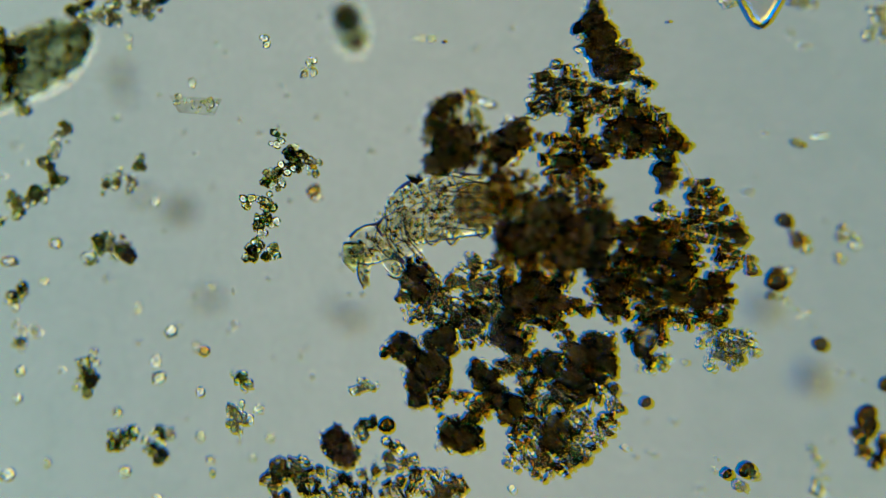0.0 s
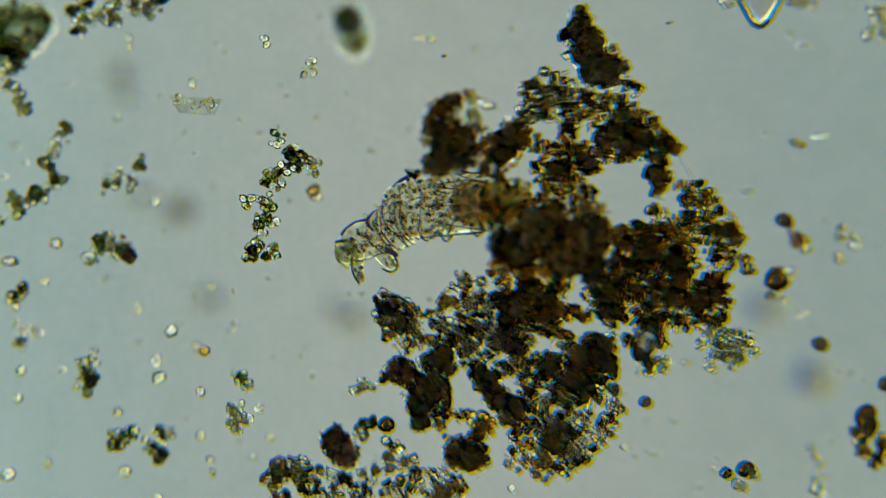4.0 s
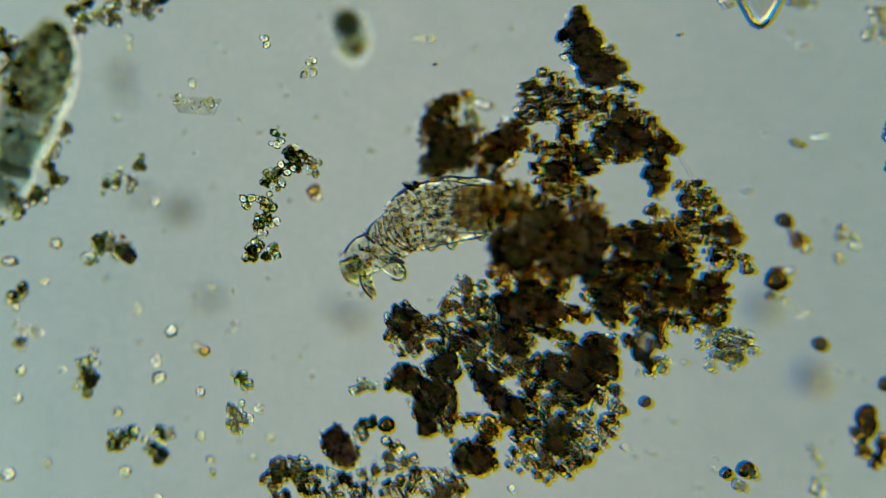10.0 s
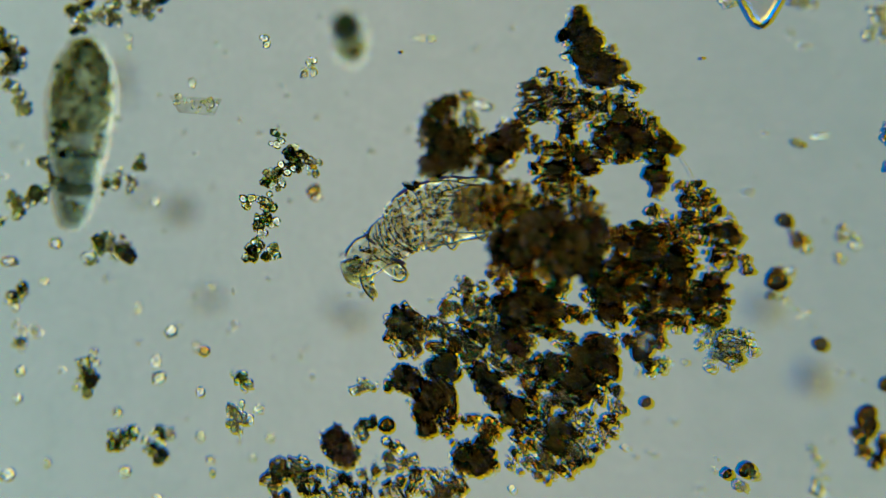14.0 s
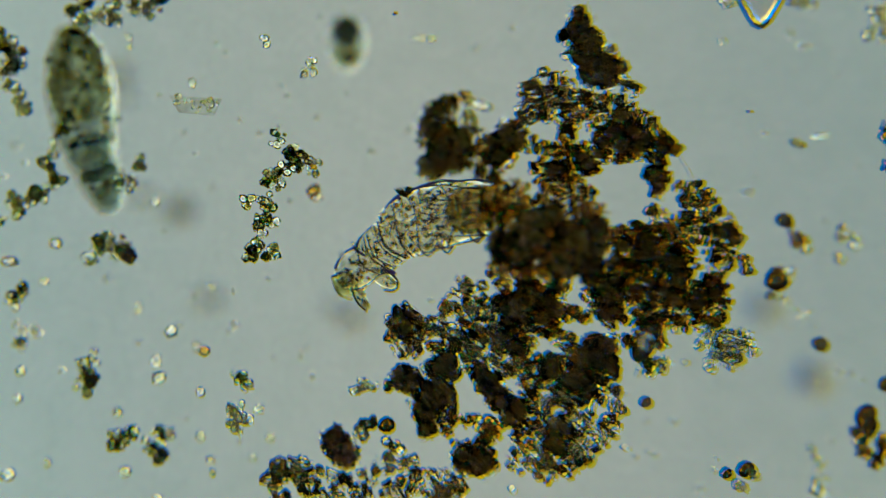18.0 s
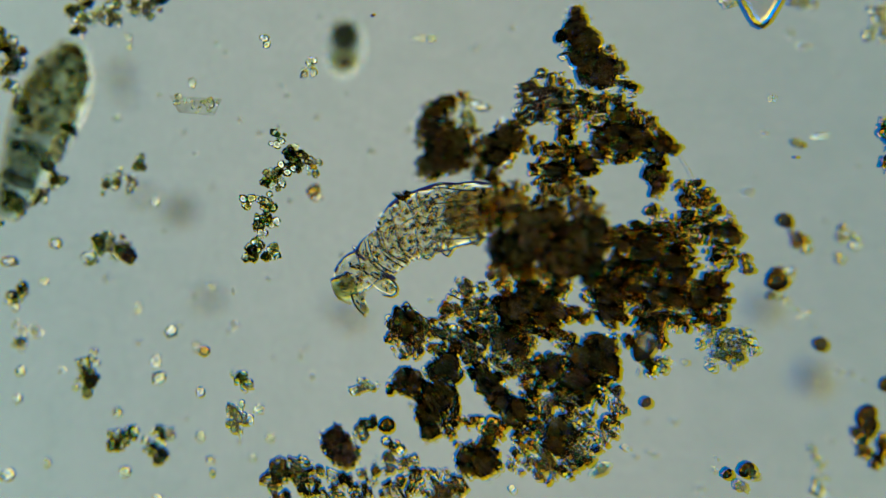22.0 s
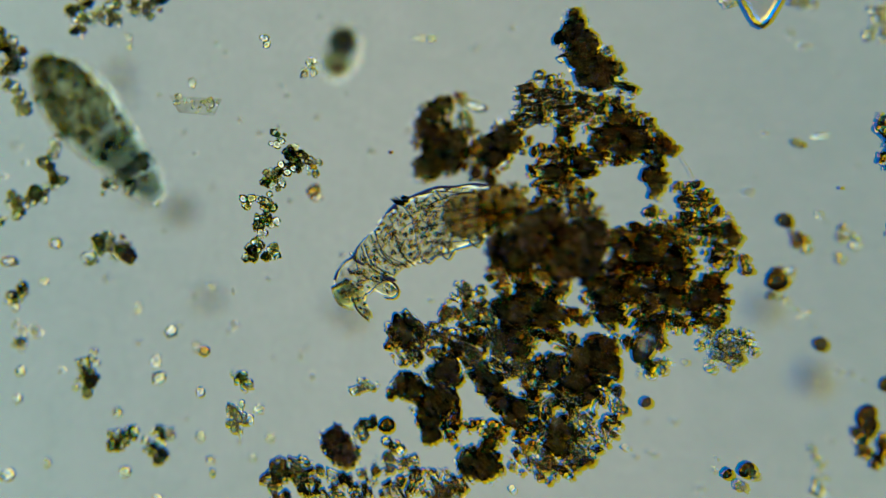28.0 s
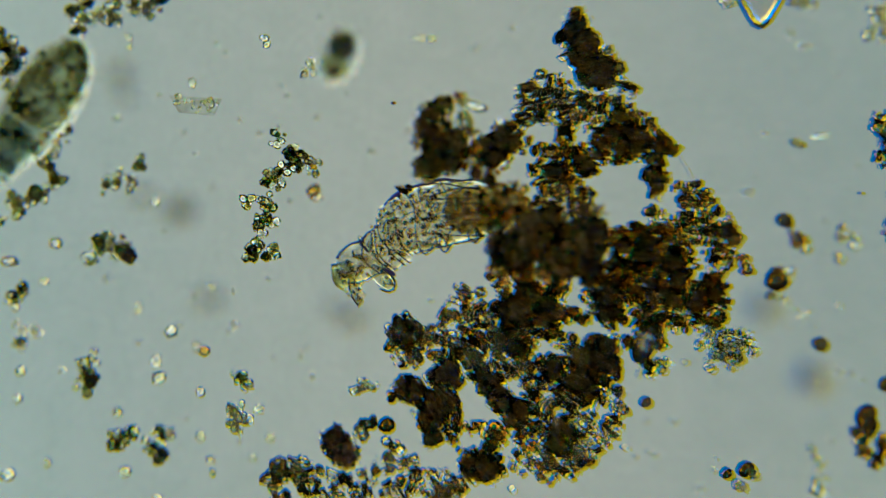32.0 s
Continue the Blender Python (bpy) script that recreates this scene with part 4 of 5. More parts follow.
# stubby hind legs folded under the trunk
for k, line in enumerate(([(766, 420, 13), (764, 430, 11), (763, 436, 8)], [(802, 418, 13), (799, 428, 11), (798, 433, 8)], [(850, 406, 12), (850, 413, 10), (851, 418, 7)])):
    part("leg", tube("leg", rounded([bear(*p) for p in line], 0.7), cuticle, 40 + k, 0.16, 20, 5), water_bear)
    (x, y, r), (u, v, w) = line[0], line[2]
    # dark outline drawn round the leg as a tube
    part("leg_edge", tube("leg_edge", [bear(x - r, y, 1.2), bear(u - w, v, 1.5), bear(u, v + w, 1.6), bear(u + w, v, 1.5), bear(x + r, y, 1.2)], fold_line, k, 0.2, 6, 5), water_bear)
# a tuft of grit stuck on its back
tuft_spots = [(*(at(729 + rng.normal() * 6, 332 + rng.normal() * 3, 0.06) - ROOT), rng.uniform(2.5, 4.5) * STEP) for _ in range(12)]
fines("grit_tuft", tuft_spots, fines_dark, water_bear)
spike_stuff = clear_stuff("tuft_spike", [(0.0, (0.06, 0.07, 0.04)), (1.0, (0.14, 0.15, 0.08))], 1.2, "noise", 0.1, 60)
for k in range(7):
    lean = radians(200 - 24 * k)
    line = []
    for f in (0.0, 0.35, 0.7, 1.0):
        p = at(729 + 3 * (k - 3) + 13 * f * math.cos(lean + 0.3 * f), 333 - 13 * f * math.sin(lean * 0.5 + 0.6), 0.06) - ROOT
        line.append((p.x, p.y, p.z, (2.2 - 1.7 * f) * STEP))
    part("spike", tube("spike", line, spike_stuff, k, 0.2, 6, 4), water_bear, label="short dark spike of the tuft")


# ---- the swimming rotifer ----
lorica = clear_stuff("rotifer_skin", [(0.2, (0.80, 0.885, 0.885)), (0.8, (0.89, 0.95, 0.94))], 1.028, "noise", 0.0, 50, 0.0, 0.3)
organ = clear_stuff("rotifer_organ", [(0.0, (1.0, 0.98, 0.86)), (0.35, (1.0, 0.94, 0.70)), (0.55, (0.92, 0.86, 0.60)), (0.68, (0.60, 0.62, 0.50)), (0.85, (0.44, 0.48, 0.42)), (1.0, (0.34, 0.38, 0.34))], 1.05, "island", 0.02)
organ_dark = clear_stuff("rotifer_band", [(0.2, (0.28, 0.34, 0.34)), (0.8, (0.46, 0.52, 0.48))], 1.04, "noise", 0.1, 50)
mottled = clear_stuff("rotifer_stomach", [(0.38, (0.38, 0.37, 0.27)), (0.46, (0.72, 0.67, 0.48)), (0.50, (1.0, 0.97, 0.84)), (0.55, (1.0, 0.95, 0.78)), (0.60, (0.58, 0.55, 0.42)), (0.72, (0.92, 0.86, 0.64))], 1.012, "noise", 0.0, 115, 0.0, 0.6)
slaty = clear_stuff("rotifer_hind_gut", [(0.36, (0.60, 0.66, 0.62)), (0.48, (0.88, 0.88, 0.84)), (0.56, (0.62, 0.68, 0.64)), (0.66, (0.90, 0.92, 0.86))], 1.015, "noise", 0.0, 200, 0.0, 0.6)
rotifer = thing("rotifer", at(105, 75, 0.18), "plump grey-green rotifer with dark organs, swimming above the slide", "rotifer")
body_line = [(0, -22, 30), (0, -40, 43), (0, -75, 54), (0, -120, 58), (0, -162, 54), (0, -212, 45)]
body_pts = [(x * STEP, y * STEP, 0, r * STEP) for x, y, r in body_line]
part("trunk", tube("trunk", rounded(body_pts, 0.7, True, False), lorica, 2, 0.06, 36, 8, ends=(True, False)), rotifer)
# clear shell a little wider than the body, added for a bright halo
halo_glass = clear_stuff("rotifer_halo", [(0.2, (0.98, 0.99, 0.98)), (0.8, (1.0, 1.0, 1.0))], 1.019, "noise", 0.0, 30, 0.0, 0.05)
halo_line = [(x, y, z, r + 7 * STEP) for x, y, z, r in body_pts]
part("jelly_coat", tube("jelly_coat", rounded(halo_line, 0.75, True, False), halo_glass, 3, 0.03, 40, 8, ends=(True, False)), rotifer, label="clear shell added to refract a bright halo")
inner = [(x, y, z, r * 0.93) for x, y, z, r in body_pts]
part("stomach", tube("stomach", rounded([(x, y, z, r * 0.94) for x, y, z, r in (*inner[0:4], (0, -152 * STEP, 0, 47 * STEP))], 0.4), mottled, 21, 0.22, 32, 6), rotifer, label="mottled olive-brown stomach")
speckle("organ", inner[0:4], 34, 1.0, (4, 10), rotifer, (0, 0, 0), organ)
speckle("organ", [(-24 * STEP, -158 * STEP, 0, 20 * STEP), (-20 * STEP, -205 * STEP, 0, 18 * STEP)], 16, 1.0, (5, 9), rotifer, (0, 0, 0), organ)
speckle("organ", [(34 * STEP, -158 * STEP, 0, 8 * STEP), (30 * STEP, -205 * STEP, 0, 8 * STEP)], 8, 1.0, (4, 8), rotifer, (0, 0, 0), organ)
part("vacuole", mesh_of("vacuole", *rough_ball(ICO4, 3, 0.35, 1.2, (1.1, 0.8, 0.7)), clear_stuff("clear_vacuole", [(0.0, (1.0, 1.0, 1.0)), (1.0, (0.97, 0.98, 0.98))], 1.07, "noise", 0.0, 60, 0.0, 0.1)), rotifer, (0.008, -184 * STEP, 0.0), (0, 0, 0.3), (0.020,) * 3, "clear bright vacuole")
part("mouth_field", tube("mouth_field", rounded([(-20 * STEP, -18 * STEP, 0, 6 * STEP), (0, -10 * STEP, 0, 8 * STEP), (20 * STEP, -18 * STEP, 0, 6 * STEP)]), organ, 3, 0.1, 16, 5), rotifer)
# the hind body bends and shortens on the trunk
foot_pts = [(0, 10, 44), (0, -16, 42), (0, -45, 38), (0, -80, 34), (0, -108, 22)]
foot_pts = [(x * STEP, y * STEP, 0, r * STEP) for x, y, r in foot_pts]
foot = new("foot", tube("foot", rounded(foot_pts, 0.8, False), lorica, 4, 0.06, ends=(False, True)))
fit_in(foot, rotifer, (0, -215 * STEP, 0))
# the added halo shell goes on round the hind body
part("jelly_coat", tube("jelly_coat", rounded([(x, y, z, r + 6.5 * STEP) for x, y, z, r in foot_pts], 0.75, False), halo_glass, 6, 0.03, 36, 6, ends=(False, True)), foot, label="clear shell added to refract a bright halo")
part("hind_gut", tube("hind_gut", rounded([(0, 4 * STEP, 0, 33 * STEP), (0, -20 * STEP, 0, 33 * STEP), (0, -40 * STEP, 0, 28 * STEP)], 0.5), slaty, 23, 0.2, 28, 6), foot, label="slate grey hind gut")
part("band", tube("band", rounded([(-26 * STEP, -52 * STEP, 0, 10 * STEP), (0, -55 * STEP, 0, 12 * STEP), (26 * STEP, -52 * STEP, 0, 10 * STEP)], 0.6), organ_dark, 5, 0.15, 16, 5), foot, label="dark band of muscle")
part("toe_gland", tube("toe_gland", rounded([(0, -86 * STEP, 0, 20 * STEP), (0, -104 * STEP, 0, 15 * STEP)], 0.6), slaty, 27, 0.2, 20, 5), foot)
speckle("organ", [(0, 0, 0, 32 * STEP), (0, -45 * STEP, 0, 28 * STEP), (0, -100 * STEP, 0, 16 * STEP)], 26, 0.9, (3, 7), foot, (0, 0, 0), organ)

# ---- other small swimmers ----
cell = thing("round_cell", at(615, 60, 0.36), "blurred dark two-lobed cell drifting above the slide", "cell")
part("dark_lobe", mesh_of("dark_lobe", *rough_ball(ICO4, 6, 0.15, 1.0), organ_dark), cell, (-0.003, 0.014, 0), (0, 0, 0.4), (0.017, 0.019, 0.015))
part("nucleus", LUMPS[1], cell, (-0.003, 0.015, 0), (0, 0, 0.4), (0.011, 0.012, 0.01))
part("pale_lobe", mesh_of("pale_lobe", *rough_ball(ICO4, 8, 0.15, 1.0), clear_stuff("pale_cell", [(0.2, (0.62, 0.66, 0.46)), (0.8, (0.84, 0.84, 0.66))], 1.05, "noise", 0.03, 90)), cell, (0.006, -0.013, 0), (0, 0, 0), (0.017, 0.017, 0.015))
part("granule", LUMPS[2], cell, (0.010, -0.018, 0), (0, 0, 0.9), (0.007, 0.006, 0.006), "small dark granule")
# added shell that gives the cell its bright halo
part("jelly_coat", mesh_of("jelly_coat", *rough_ball(ICO4, 12, 0.08, 1.0, (0.8, 1.1, 0.8)), clear_stuff("cell_halo", [(0.2, (0.98, 0.99, 0.98)), (0.8, (1.0, 1.0, 1.0))], 1.038, "noise", 0.0, 30, 0.0, 0.05)), cell, (0.002, 0.001, 0), (0, 0, 0.25), (0.036,) * 3, "clear shell added to refract a bright halo")
swimmer = thing("flagellate", at(380, 960, 0.06), "slender green spindle-shaped flagellate swimming across the slide", "flagellate")
part("body", tube("body", [(0, 24 * STEP, 0, 0.5 * STEP), (0, 16 * STEP, 0, 6 * STEP), (0, 0, 0, 11 * STEP), (0, -14 * STEP, 0, 8 * STEP), (0, -24 * STEP, 0, 0.5 * STEP)], clear_stuff("flagellate_skin", [(0.2, (0.70, 0.78, 0.56)), (0.8, (0.88, 0.92, 0.76))], 1.2, "noise", 0.05, 60), 2, 0.05, 20, 6), swimmer)
speckle("chloroplast", [(0, 12 * STEP, 0, 7 * STEP), (0, -12 * STEP, 0, 8 * STEP)], 14, 0.7, (2, 4), swimmer, (0, 0, 0), organ)
rodlet = new("drifting_rod", GRAINS["olive"][2])
rodlet.location, rodlet.scale = at(1301, 97, 0.03), (5 * STEP, 11 * STEP, 5 * STEP)
tagged(rodlet, "small dark rod drifting across the clear water", "drifting rod")
specks = []
for _ in range(2):
    ob = new("drifting_speck", LUMPS[3])
    ob.location, ob.scale = at(785, 75, 0.05), (3.0 * STEP,) * 3
    specks.append(tagged(ob, "tiny dark speck drifting in the water", "speck", "drifting specks"))
guest = thing("debris_clump", at(1590, 240), "dark clump with blue edges drifting into the field", "debris clump")
heap(guest, [(1580, 215, 22, 0.9), (1600, 245, 28, 1), (1578, 275, 16, 0.7), (1610, 280, 22, 0.9), (1604, 400, 26, 0.8), (1620, 340, 30, 0.9)], "mixed", fines_mixed)


# ---- what moves ----
def motions():
    walk(main_clump, [
        (0, spot(1111.5, 391.3, 0, -2.54)), (0.5, spot(1108.9, 393.1, 0, -2.29)), (2, spot(1108.2, 392.3, 0, -2.25)), (2.5, spot(1105.1, 395.8, 0, -1.27)),
        (3, spot(1103.7, 396.9, 0, -0.59)), (3.5, spot(1102.3, 398.2, 0, -0.28)), (5.5, spot(1101.8, 399.2, 0, -0.2)), (6.5, spot(1101.5, 399.2, 0, -0.06)),
        (7, spot(1101.7, 398.9, 0, -0.17)), (7.5, spot(1102.5, 401.5, 0, -0.07)), (8, spot(1102.6, 400.7, 0, -0.09)), (8.5, spot(1102.5, 400.3, 0, -0.07)),
        (9, spot(1101.7, 400, 0, 0.04)), (10, spot(1100.6, 399.5, 0, 0.12)), (13, spot(1100, 400, 0, -0)), (16.5, spot(1099.7, 399.3, 0, -0.16)),
        (20, spot(1100.7, 400, 0, -0.04)), (22, spot(1099.4, 400, 0, 0.54)), (25, spot(1098.4, 400.2, 0, 0.78)), (28, spot(1097.3, 402.8, 0, 0.74)),
        (30, spot(1097.3, 402.4, 0, 0.74)), (32, spot(1098.2, 401.6, 0, 0.47))])
    walk(side_clump, [
        (0, spot(796.5, 604.7, 0, -7.15)), (0.5, spot(796.1, 616.3, 0, -4.03)), (2, spot(790.9, 616.5, 0, -4.86)), (2.5, spot(790.9, 624.3, 0, -4.01)),
        (3, spot(794.1, 635.6, 0, -2.55)), (3.5, spot(793.8, 638.8, 0, -2.19)), (5.5, spot(790.8, 644.2, 0, -2.83)), (6.5, spot(789.5, 643.5, 0, -3.12)),
        (7, spot(786.2, 635.5, 0, -4.9)), (7.5, spot(791.9, 622.4, 0, -8.38)), (8, spot(793.2, 621.4, 0, -8.5)), (8.5, spot(798.1, 628.2, 0, -5.41)),
        (9, spot(803.4, 645.9, 0, -0.58)), (10, spot(800.8, 648.5, 0, -0.12)), (13, spot(800, 650, 0, -0)), (16.5, spot(800.1, 649.5, 0, -0.09)),
        (20, spot(800.3, 650.4, 0, 0.63)), (22, spot(803, 652.7, 0, 1.38)), (25, spot(803.7, 655.6, 0, 1.82)), (28, spot(803.5, 659.3, 0, 2.13)),
        (30, spot(804.5, 660.4, 0, 2.75)), (32, spot(804.5, 663.4, 0, 3.04))])
    walk(lower_clump, [(0, spot(996, 717, 0, -0.5)), (2, spot(996, 717, 0, -0.5)), (5.5, spot(999, 720, 0)), (13, spot(1000, 720, 0)), (32, spot(1004, 722, 0, 0.6))])
    walk(high_clump, [(0, spot(827, 237, 0.1)), (3.5, spot(826, 238, 0.1)), (6.5, spot(823, 238, 0.1)), (13, spot(820, 240, 0.1)), (21, spot(816, 241, 0.1)), (28, spot(810, 243, 0.1)), (32, spot(810, 243, 0.1))])
    walk(flap, [
        (0, spot(739, 515, 0.01, -4, 0)), (0.5, spot(714, 540, 0.01, 18, 0)), (2, spot(704, 540, 0.01, 20, 0)), (3, spot(704, 556, 0.01, 22, 0)),
        (5.5, spot(708, 575, 0.01, 28, 0)), (6.4, spot(708, 575, 0.01, 28, 0)), (6.8, spot(711, 556, 0.01, 38, 0)), (7.2, spot(724, 545, 0.01, 25, 0)),
        (7.6, spot(737, 545, 0.01, 0, 0)), (8, spot(741, 550, 0.01, 0, 0)), (8.4, spot(739, 538, 0.01, 0, 0)), (8.8, spot(724, 580, 0.03, 0, -35)),
        (9.2, spot(719, 588, 0.03, 0, -40)), (13, spot(717, 590, 0.03, 0, -40)), (20, spot(719, 590, 0.03, 0, -40)), (25, spot(720, 598, 0.03, 0, -40)),
        (28, spot(719, 604, 0.03, 0, -40)), (32, spot(719, 607, 0.03, 0, -40))])
    walk(water_bear, [
        (0, spot(908.8, 371.5, 0, -3.95)), (1, spot(906.6, 369.6, 0, -10.54)), (2, spot(905.6, 371.3, 0, -10.92)), (3, spot(903.9, 372.3, 0, -6.89)),
        (6, spot(902.7, 372, 0, -7.52)), (6.5, spot(903.1, 372.1, 0, -5.1)), (6.8, spot(902.6, 373.5, 0, 3.44)), (7.2, spot(896.1, 380.3, 0, 4.82)),
        (7.6, spot(893.6, 379.2, 0, 3.48)), (8, spot(893.7, 379.9, 0, 4.09)), (8.5, spot(899.8, 375.6, 0, 4.35)), (9, spot(903.3, 372.2, 0, 0.3)),
        (10, spot(905.1, 372.4, 0, -0.19)), (13, spot(905, 372, 0, -0)), (14, spot(905.4, 371.6, 0, 0.13)), (17, spot(897.8, 372, 0, 3.35)),
        (18, spot(894.7, 373.6, 0, 2.81)), (19, spot(893, 375.6, 0, 4.86)), (20, spot(898.4, 374.4, 0, 1.05)), (21, spot(891.6, 374.9, 0, 3.67)),
        (22, spot(892, 376.4, 0, 4.09)), (23, spot(891.9, 375.7, 0, 3.26)), (24, spot(892, 375.3, 0, 3.78)), (25, spot(888.3, 377.5, 0, 6.17)),
        (28, spot(890.1, 377.7, 0, 6.6)), (29, spot(887.3, 379.3, 0, 7.18)), (30, spot(889.8, 379.8, 0, 6.54)), (31, spot(882.1, 380, 0, 6.66)),
        (32, spot(893.3, 376, 0, 0.55))])
    neck = Matrix.Translation(NECK)
    walk(head, [
        (0, neck @ pose(0.0106, -0.0056, 0, 0, 0, -14.1)), (1, neck @ pose(0.0117, 0.0026, 0, 0, 0, -5.6)), (2, neck @ pose(0.011, 0.0027, 0, 0, 0, -6)), (3, neck @ pose(0.0037, -0.0023, 0, 0, 0, -4)),
        (6, neck @ pose(0.0096, -0.0072, 0, 0, 0, -10.5)), (6.5, neck @ pose(0.008, -0.004, 0, 0, 0, -7.8)), (6.8, neck @ pose(0.0018, -0.0033, 0, 0, 0, -4.1)), (7.2, neck @ pose(-0.0029, -0.0034, 0, 0, 0, -7)),
        (7.6, neck @ pose(-0.0011, -0.0047, 0, 0, 0, -8.4)), (8, neck @ pose(-0.0044, -0.0046, 0, 0, 0, -6.4)), (8.5, neck @ pose(0.0036, -0.0062, 0, 0, 0, -8.6)), (9, neck @ pose(-0.0011, 0.0021, 0, 0, 0, 1.3)),
        (10, neck @ pose(0.0013, 0.0009, 0, 0, 0, -0.8)), (13, neck @ pose(0, -0, 0, 0, 0, -0)), (14, neck @ pose(0.0016, -0, 0, 0, 0, -0.7)), (17, neck @ pose(-0.0095, -0.0032, 0, 0, 0, 4.4)),
        (18, neck @ pose(-0.0069, -0.0044, 0, 0, 0, 0.4)), (19, neck @ pose(-0.006, -0.0062, 0, 0, 0, -2.5)), (20, neck @ pose(-0.0042, -0.0049, 0, 0, 0, -2)), (21, neck @ pose(-0.0089, -0.0022, 0, 0, 0, 1.3)),
        (22, neck @ pose(-0.0056, -0.0051, 0, 0, 0, -3.1)), (23, neck @ pose(-0.0041, -0.0024, 0, 0, 0, -2.7)), (24, neck @ pose(-0.0105, -0.0013, 0, 0, 0, 2.6)), (25, neck @ pose(-0.0068, -0.0076, 0, 0, 0, -4.2)),
        (28, neck @ pose(-0.009, -0.0009, 0, 0, 0, 0.2)), (29, neck @ pose(-0.0105, 0.0004, 0, 0, 0, 0.4)), (30, neck @ pose(-0.0093, -0.0029, 0, 0, 0, -2.1)), (31, neck @ pose(-0.0119, -0.002, 0, 0, 0, -0.1)),
        (32, neck @ pose(0.001, -0.008, 0, 0, 0, -9.1))])
    walk(rotifer, [
        (0, spot(165, 55, 0.20, -60.9)), (1, spot(175, 45, 0.20, -64.6)), (2, spot(118, 45, 0.20, -64.8)), (3, spot(105, 35, 0.20, -66.8)),
        (3.5, spot(100, 30, 0.20, -67.6)), (5.5, spot(88, 30, 0.20, -72.8)), (6, spot(185, 26, 0.20, -72.3)), (6.5, spot(165, 30, 0.20, -53.4)),
        (7, spot(166, 38, 0.20, -51.6)), (7.5, spot(161, 20, 0.20, -38.1)), (8, spot(156, 11, 0.20, -34)), (8.5, spot(112, 45, 0.20, -23.5)),
        (9, spot(107, 45, 0.20, -24.6)), (9.5, spot(107, 45, 0.20, -21.6)), (10, spot(105, 38, 0.20, -17)), (10.5, spot(97, 58, 0.20, -13.8)),
        (11, spot(101, 91, 0.20, -12.6)), (11.5, spot(105, 99, 0.20, -10.9)), (12, spot(120, 87, 0.20, -10.2)), (12.5, spot(118, 87, 0.20, -6.3)),
        (13, spot(110, 75, 0.20, -1.4)), (13.5, spot(140, 78, 0.20, -4.2)), (14, spot(155, 66, 0.20, -4.6)), (14.5, spot(142, 62, 0.20, 1.7)),
        (16.5, spot(148, 82, 0.20, -5.2)), (17, spot(132, 62, 0.20, 3.6)), (17.5, spot(122, 45, 0.20, 9)), (18, spot(128, 45, 0.20, 8)),
        (18.5, spot(142, 74, 0.20, 5)), (19, spot(140, 80, 0.20, 6.7)), (19.5, spot(140, 74, 0.20, 2.5)), (20, spot(97, 82, 0.20, 16.8)),
        (20.5, spot(95, 45, 0.20, 16.1)), (21, spot(99, 45, 0.20, 7)), (21.5, spot(134, 66, 0.20, -19.3)), (22, spot(138, 78, 0.20, -23.2)),
        (23, spot(160, 95, 0.20, -29.4)), (24, spot(136, 113, 0.20, -25.8)), (25, spot(134, 111, 0.20, -22.7)), (25.5, spot(128, 120, 0.20, -23)),
        (27.5, spot(101, 58, 0.20, 6)), (28, spot(68, 102, 0.20, 40.8)), (28.5, spot(108, 92, 0.20, 38.4)), (29, spot(125, 92, 0.20, 35.9)),
        (29.5, spot(138, 104, 0.20, 34.5)), (30, spot(116, 46, 0.20, 29)), (30.5, spot(143, 38, 0.20, -2)), (31, spot(158, 62, 0.20, -21)),
        (31.5, spot(145, 70, 0.20, -30.8)), (32, spot(146, 75, 0.20, -33.1))])
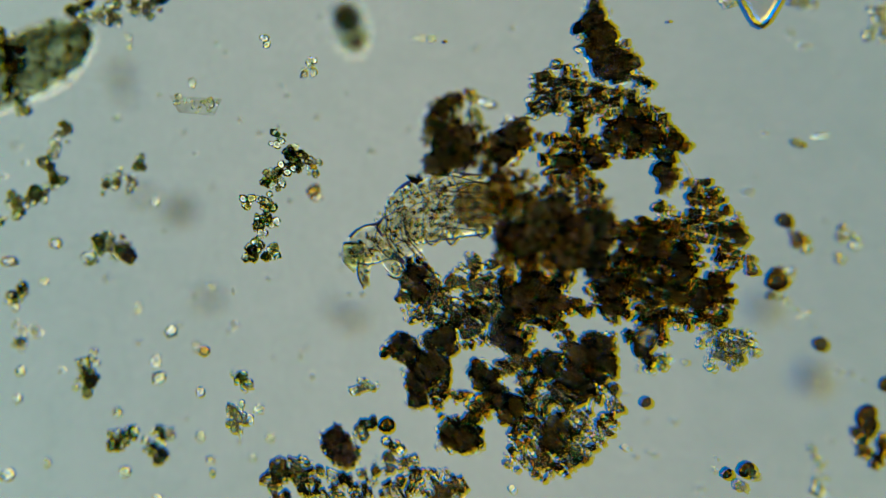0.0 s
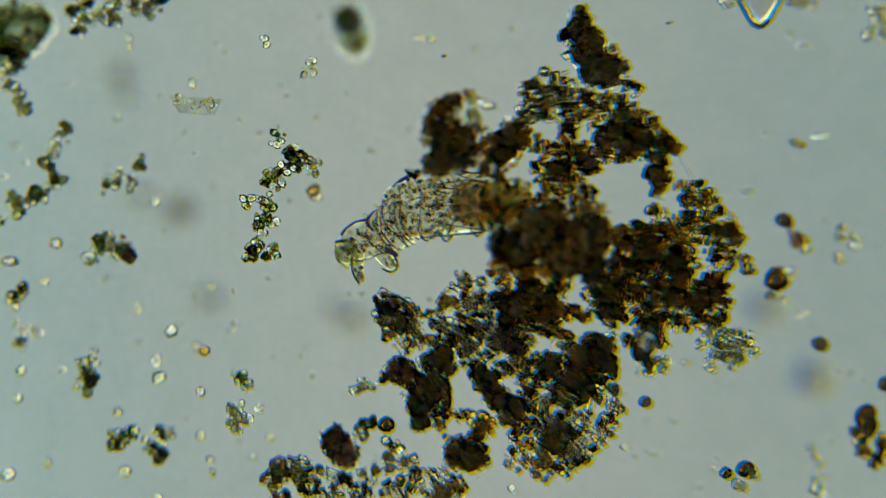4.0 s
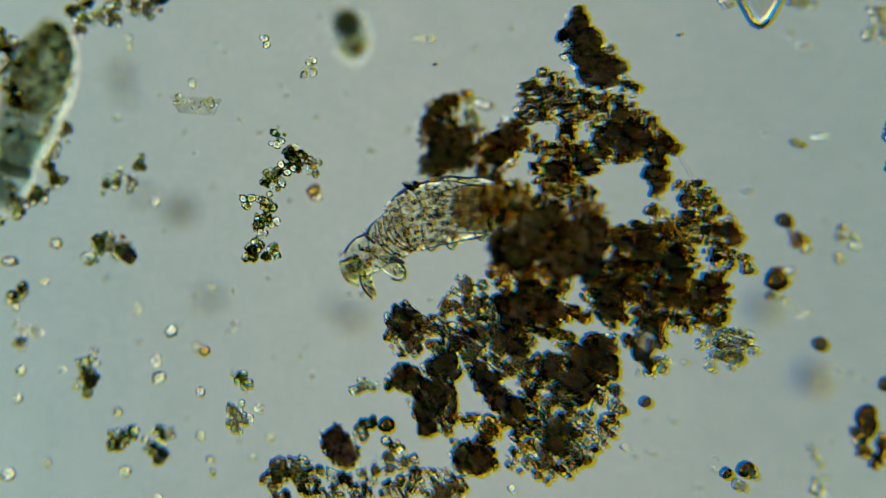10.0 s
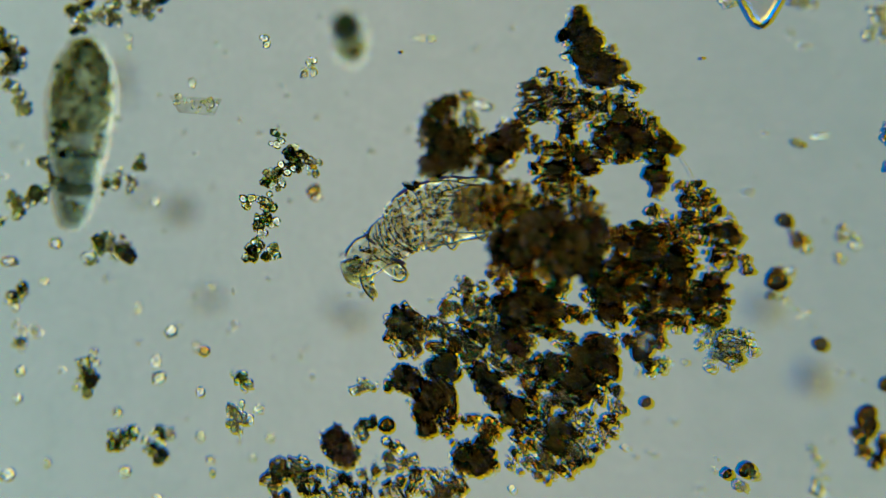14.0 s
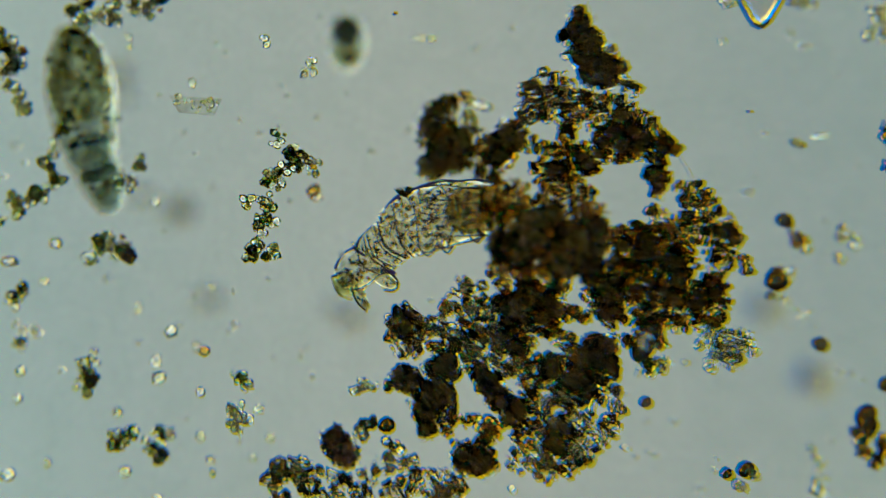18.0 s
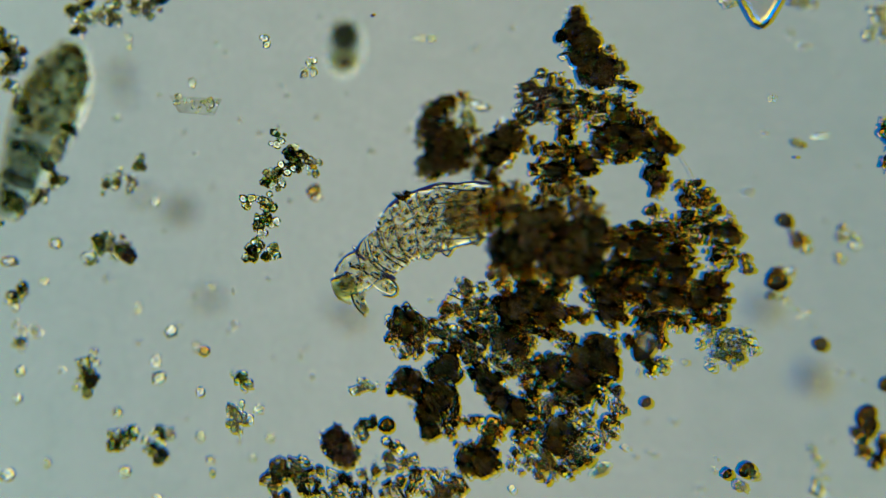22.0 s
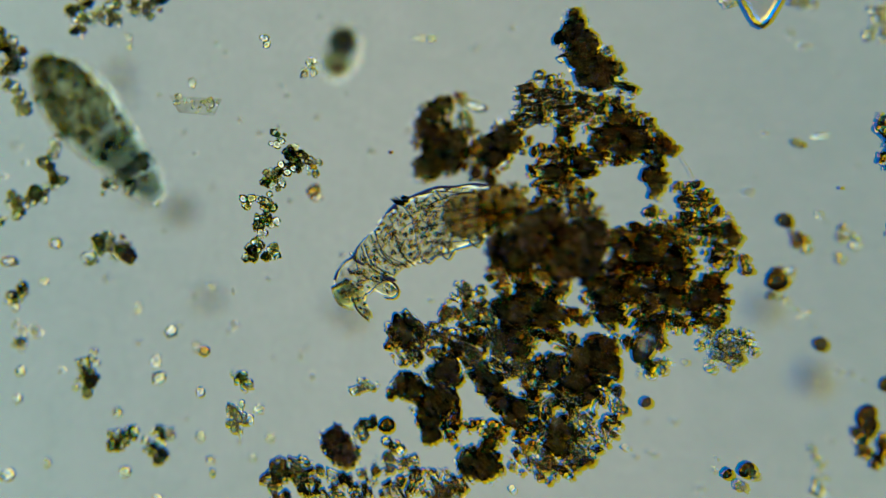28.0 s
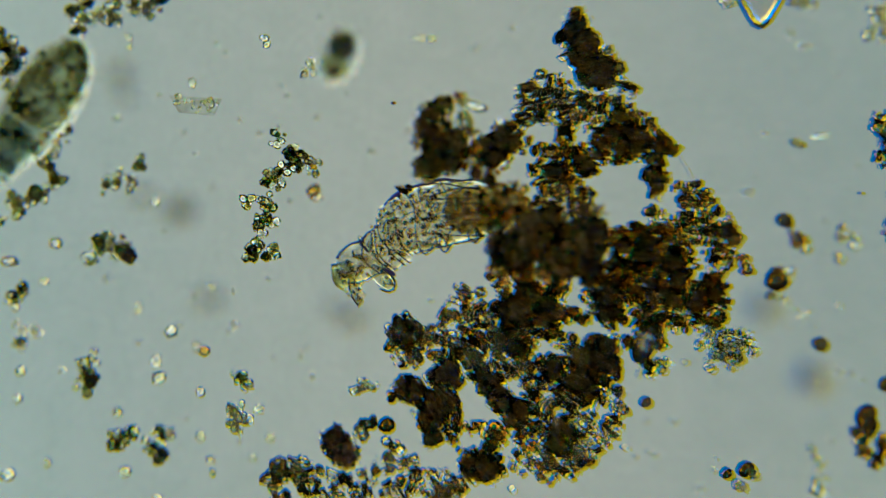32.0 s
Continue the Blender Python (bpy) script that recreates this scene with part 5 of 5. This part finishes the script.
    walk(foot, [
        (0, pose(0, -0.1610, 0, 0, 0, 0)), (1, pose(0, -0.1595, 0, 0, 0, 0)), (2, pose(0, -0.1615, 0, 0, 0, 0)), (3, pose(0, -0.1632, 0, 0, 0, 0)), (3.5, pose(0, -0.1618, 0, 0, 0, 0)),
        (5.5, pose(0, -0.1598, 0, 0, 0, 0)), (6, pose(0, -0.1659, 0, 0, 0, 0)), (6.5, pose(0, -0.1614, 0, 0, 0, 0)), (7, pose(0, -0.1619, 0, 0, 0, 0)), (7.5, pose(0, -0.1637, 0, 0, 0, 0)),
        (8, pose(0, -0.1639, 0, 0, 0, 0)), (8.5, pose(0, -0.1638, 0, 0, 0, 0)), (9, pose(0, -0.1619, 0, 0, 0, 0)), (9.5, pose(0, -0.1644, 0, 0, 0, 0)), (10, pose(0, -0.1627, 0, 0, 0, 0)),
        (10.5, pose(0, -0.1641, 0, 0, 0, 0)), (11, pose(0, -0.1668, 0, 0, 0, 0)), (11.5, pose(0, -0.1643, 0, 0, 0, 0)), (12, pose(0, -0.1676, 0, 0, 0, 0)), (12.5, pose(0, -0.1651, 0, 0, 0, 0)),
        (13, pose(0, -0.1590, 0, 0, 0, 0)), (13.5, pose(0, -0.1604, 0, 0, 0, 0)), (14, pose(0, -0.1590, 0, 0, 0, 0)), (14.5, pose(0, -0.1568, 0, 0, 0, 0)), (16.5, pose(0, -0.1608, 0, 0, 0, 0)),
        (17, pose(0, -0.1437, 0, 0, 0, 8)), (17.5, pose(0, -0.1402, 0, 0, 0, 24)), (18, pose(0, -0.1583, 0, 0, 0, 12)), (18.5, pose(0, -0.1576, 0, 0, 0, 2)), (19, pose(0, -0.1615, 0, 0, 0, 1)),
        (19.5, pose(0, -0.1659, 0, 0, 0, 0)), (20, pose(0, -0.1584, 0, 0, 0, 3)), (20.5, pose(0, -0.1286, 0, 0, 0, 8)), (21, pose(0, -0.1457, 0, 0, 0, 2)), (21.5, pose(0, -0.1487, 0, 0, 0, -12)),
        (22, pose(0, -0.1535, 0, 0, 0, 0)), (23, pose(0, -0.1702, 0, 0, 0, 0)), (24, pose(0, -0.1494, 0, 0, 0, 0)), (25, pose(0, -0.1510, 0, 0, 0, 0)), (25.5, pose(0, -0.1465, 0, 0, 0, 0)),
        (27.5, pose(0, -0.1447, 0, 0, 0, 28)), (28, pose(0, -0.1498, 0, 0, 0, 0)), (28.5, pose(0, -0.1646, 0, 0, 0, 0)), (29, pose(0, -0.1702, 0, 0, 0, 0)), (29.5, pose(0, -0.1702, 0, 0, 0, 0)),
        (30, pose(0, -0.1256, 0, 0, 0, -10)), (30.5, pose(0, -0.1276, 0, 0, 0, -30)), (31, pose(0, -0.1243, 0, 0, 0, -25)), (31.5, pose(0, -0.1507, 0, 0, 0, -8)), (32, pose(0, -0.1479, 0, 0, 0, -8))])
    walk(cell, [(0, spot(617, 52, 0.36, 0)), (6, spot(619, 58, 0.36, -2)), (13, spot(615, 67, 0.36, -4)), (19, spot(610, 78, 0.36, -18)), (24, spot(604, 88, 0.36, -24)), (28, spot(599, 93, 0.36, -34)), (32, spot(596, 99, 0.36, -40))])
    walk(swimmer, [
        (0, spot(300, 1010, 0.09, 0, 0)), (15, spot(350, 990, 0.09, 0, 0)), (18.6, spot(380, 920, 0.09, -10, 0)), (18.8, spot(388, 870, 0.09, -15, 0)),
        (19, spot(405, 822, 0.09, -12, 0)), (19.2, spot(421, 738, 0.09, -20, 0)), (19.4, spot(477, 652, 0.09, -60, 0)), (19.6, spot(600, 540, 0.09, -65, 0)),
        (19.8, spot(690, 532, 0.09, -70, 0)), (20, spot(719, 524, 0.09, -10, 0)), (20.2, spot(800, 520, 0.09, -60, 0)), (20.4, spot(830, 540, 0.09, -120, 0)),
        (20.6, spot(885, 607, 0.09, -190, 0)), (20.8, spot(845, 686, 0.09, -250, 0)), (21, spot(819, 690, 0.09, -240, 0)), (21.4, spot(880, 730, 0.09, -210, 0)),
        (21.8, spot(1020, 797, 0.09, -235, 0)), (22.2, spot(1093, 844, 0.09, -240, 0)), (22.4, spot(1133, 805, 0.09, -330, 0)), (22.6, spot(1152, 850, 0.09, -345, 15)),
        (22.8, spot(1187, 874, 0.09, -300, 30)), (23, spot(1215, 845, 0.09, -330, 65)), (23.2, spot(1235, 878, 0.09, -250, 40)), (23.4, spot(1276, 878, 0.09, -290, 0)),
        (23.6, spot(1278, 867, 0.09, -320, 0)), (23.8, spot(1300, 905, 0.09, -200, 0)), (25, spot(1340, 990, 0.09, -190, 0)), (32, spot(1380, 1010, 0.09, -190, 0))])
    walk(rodlet, [(0, spot(1000, -260, 0.03)), (13, spot(1150, -50, 0.03)), (18, spot(1275, 75, 0.03, 30)), (19, spot(1301, 97, 0.03, 10)), (21, spot(1343, 149, 0.03, 15)), (23, spot(1380, 202, 0.03, 5)), (25, spot(1405, 268, 0.03, 20)), (28, spot(1445, 380, 0.03, 10)), (30, spot(1463, 465, 0.03, -10)), (32, spot(1480, 540, 0.03, 5))])
    walk(specks[0], [(0, spot(785, 75, 0.05)), (9, spot(777, 115, 0.05)), (13, spot(717, 105, 0.05)), (19, spot(692, 20, 0.05)), (23, spot(655, 40, 0.05)), (28, spot(690, 270, 0.05)), (32, spot(695, 183, 0.05))])
    walk(specks[1], [(0, spot(1180, 40, 0.05)), (13, spot(1225, 90, 0.05)), (19, spot(1346, 222, 0.05)), (28, spot(1483, 333, 0.05)), (32, spot(1520, 342, 0.05))])
    walk(guest, [(0, spot(1625, 240)), (13, spot(1592, 262)), (19, spot(1588, 258)), (23, spot(1582, 252)), (28, spot(1578, 246)), (32, spot(1572, 244))])


motions()
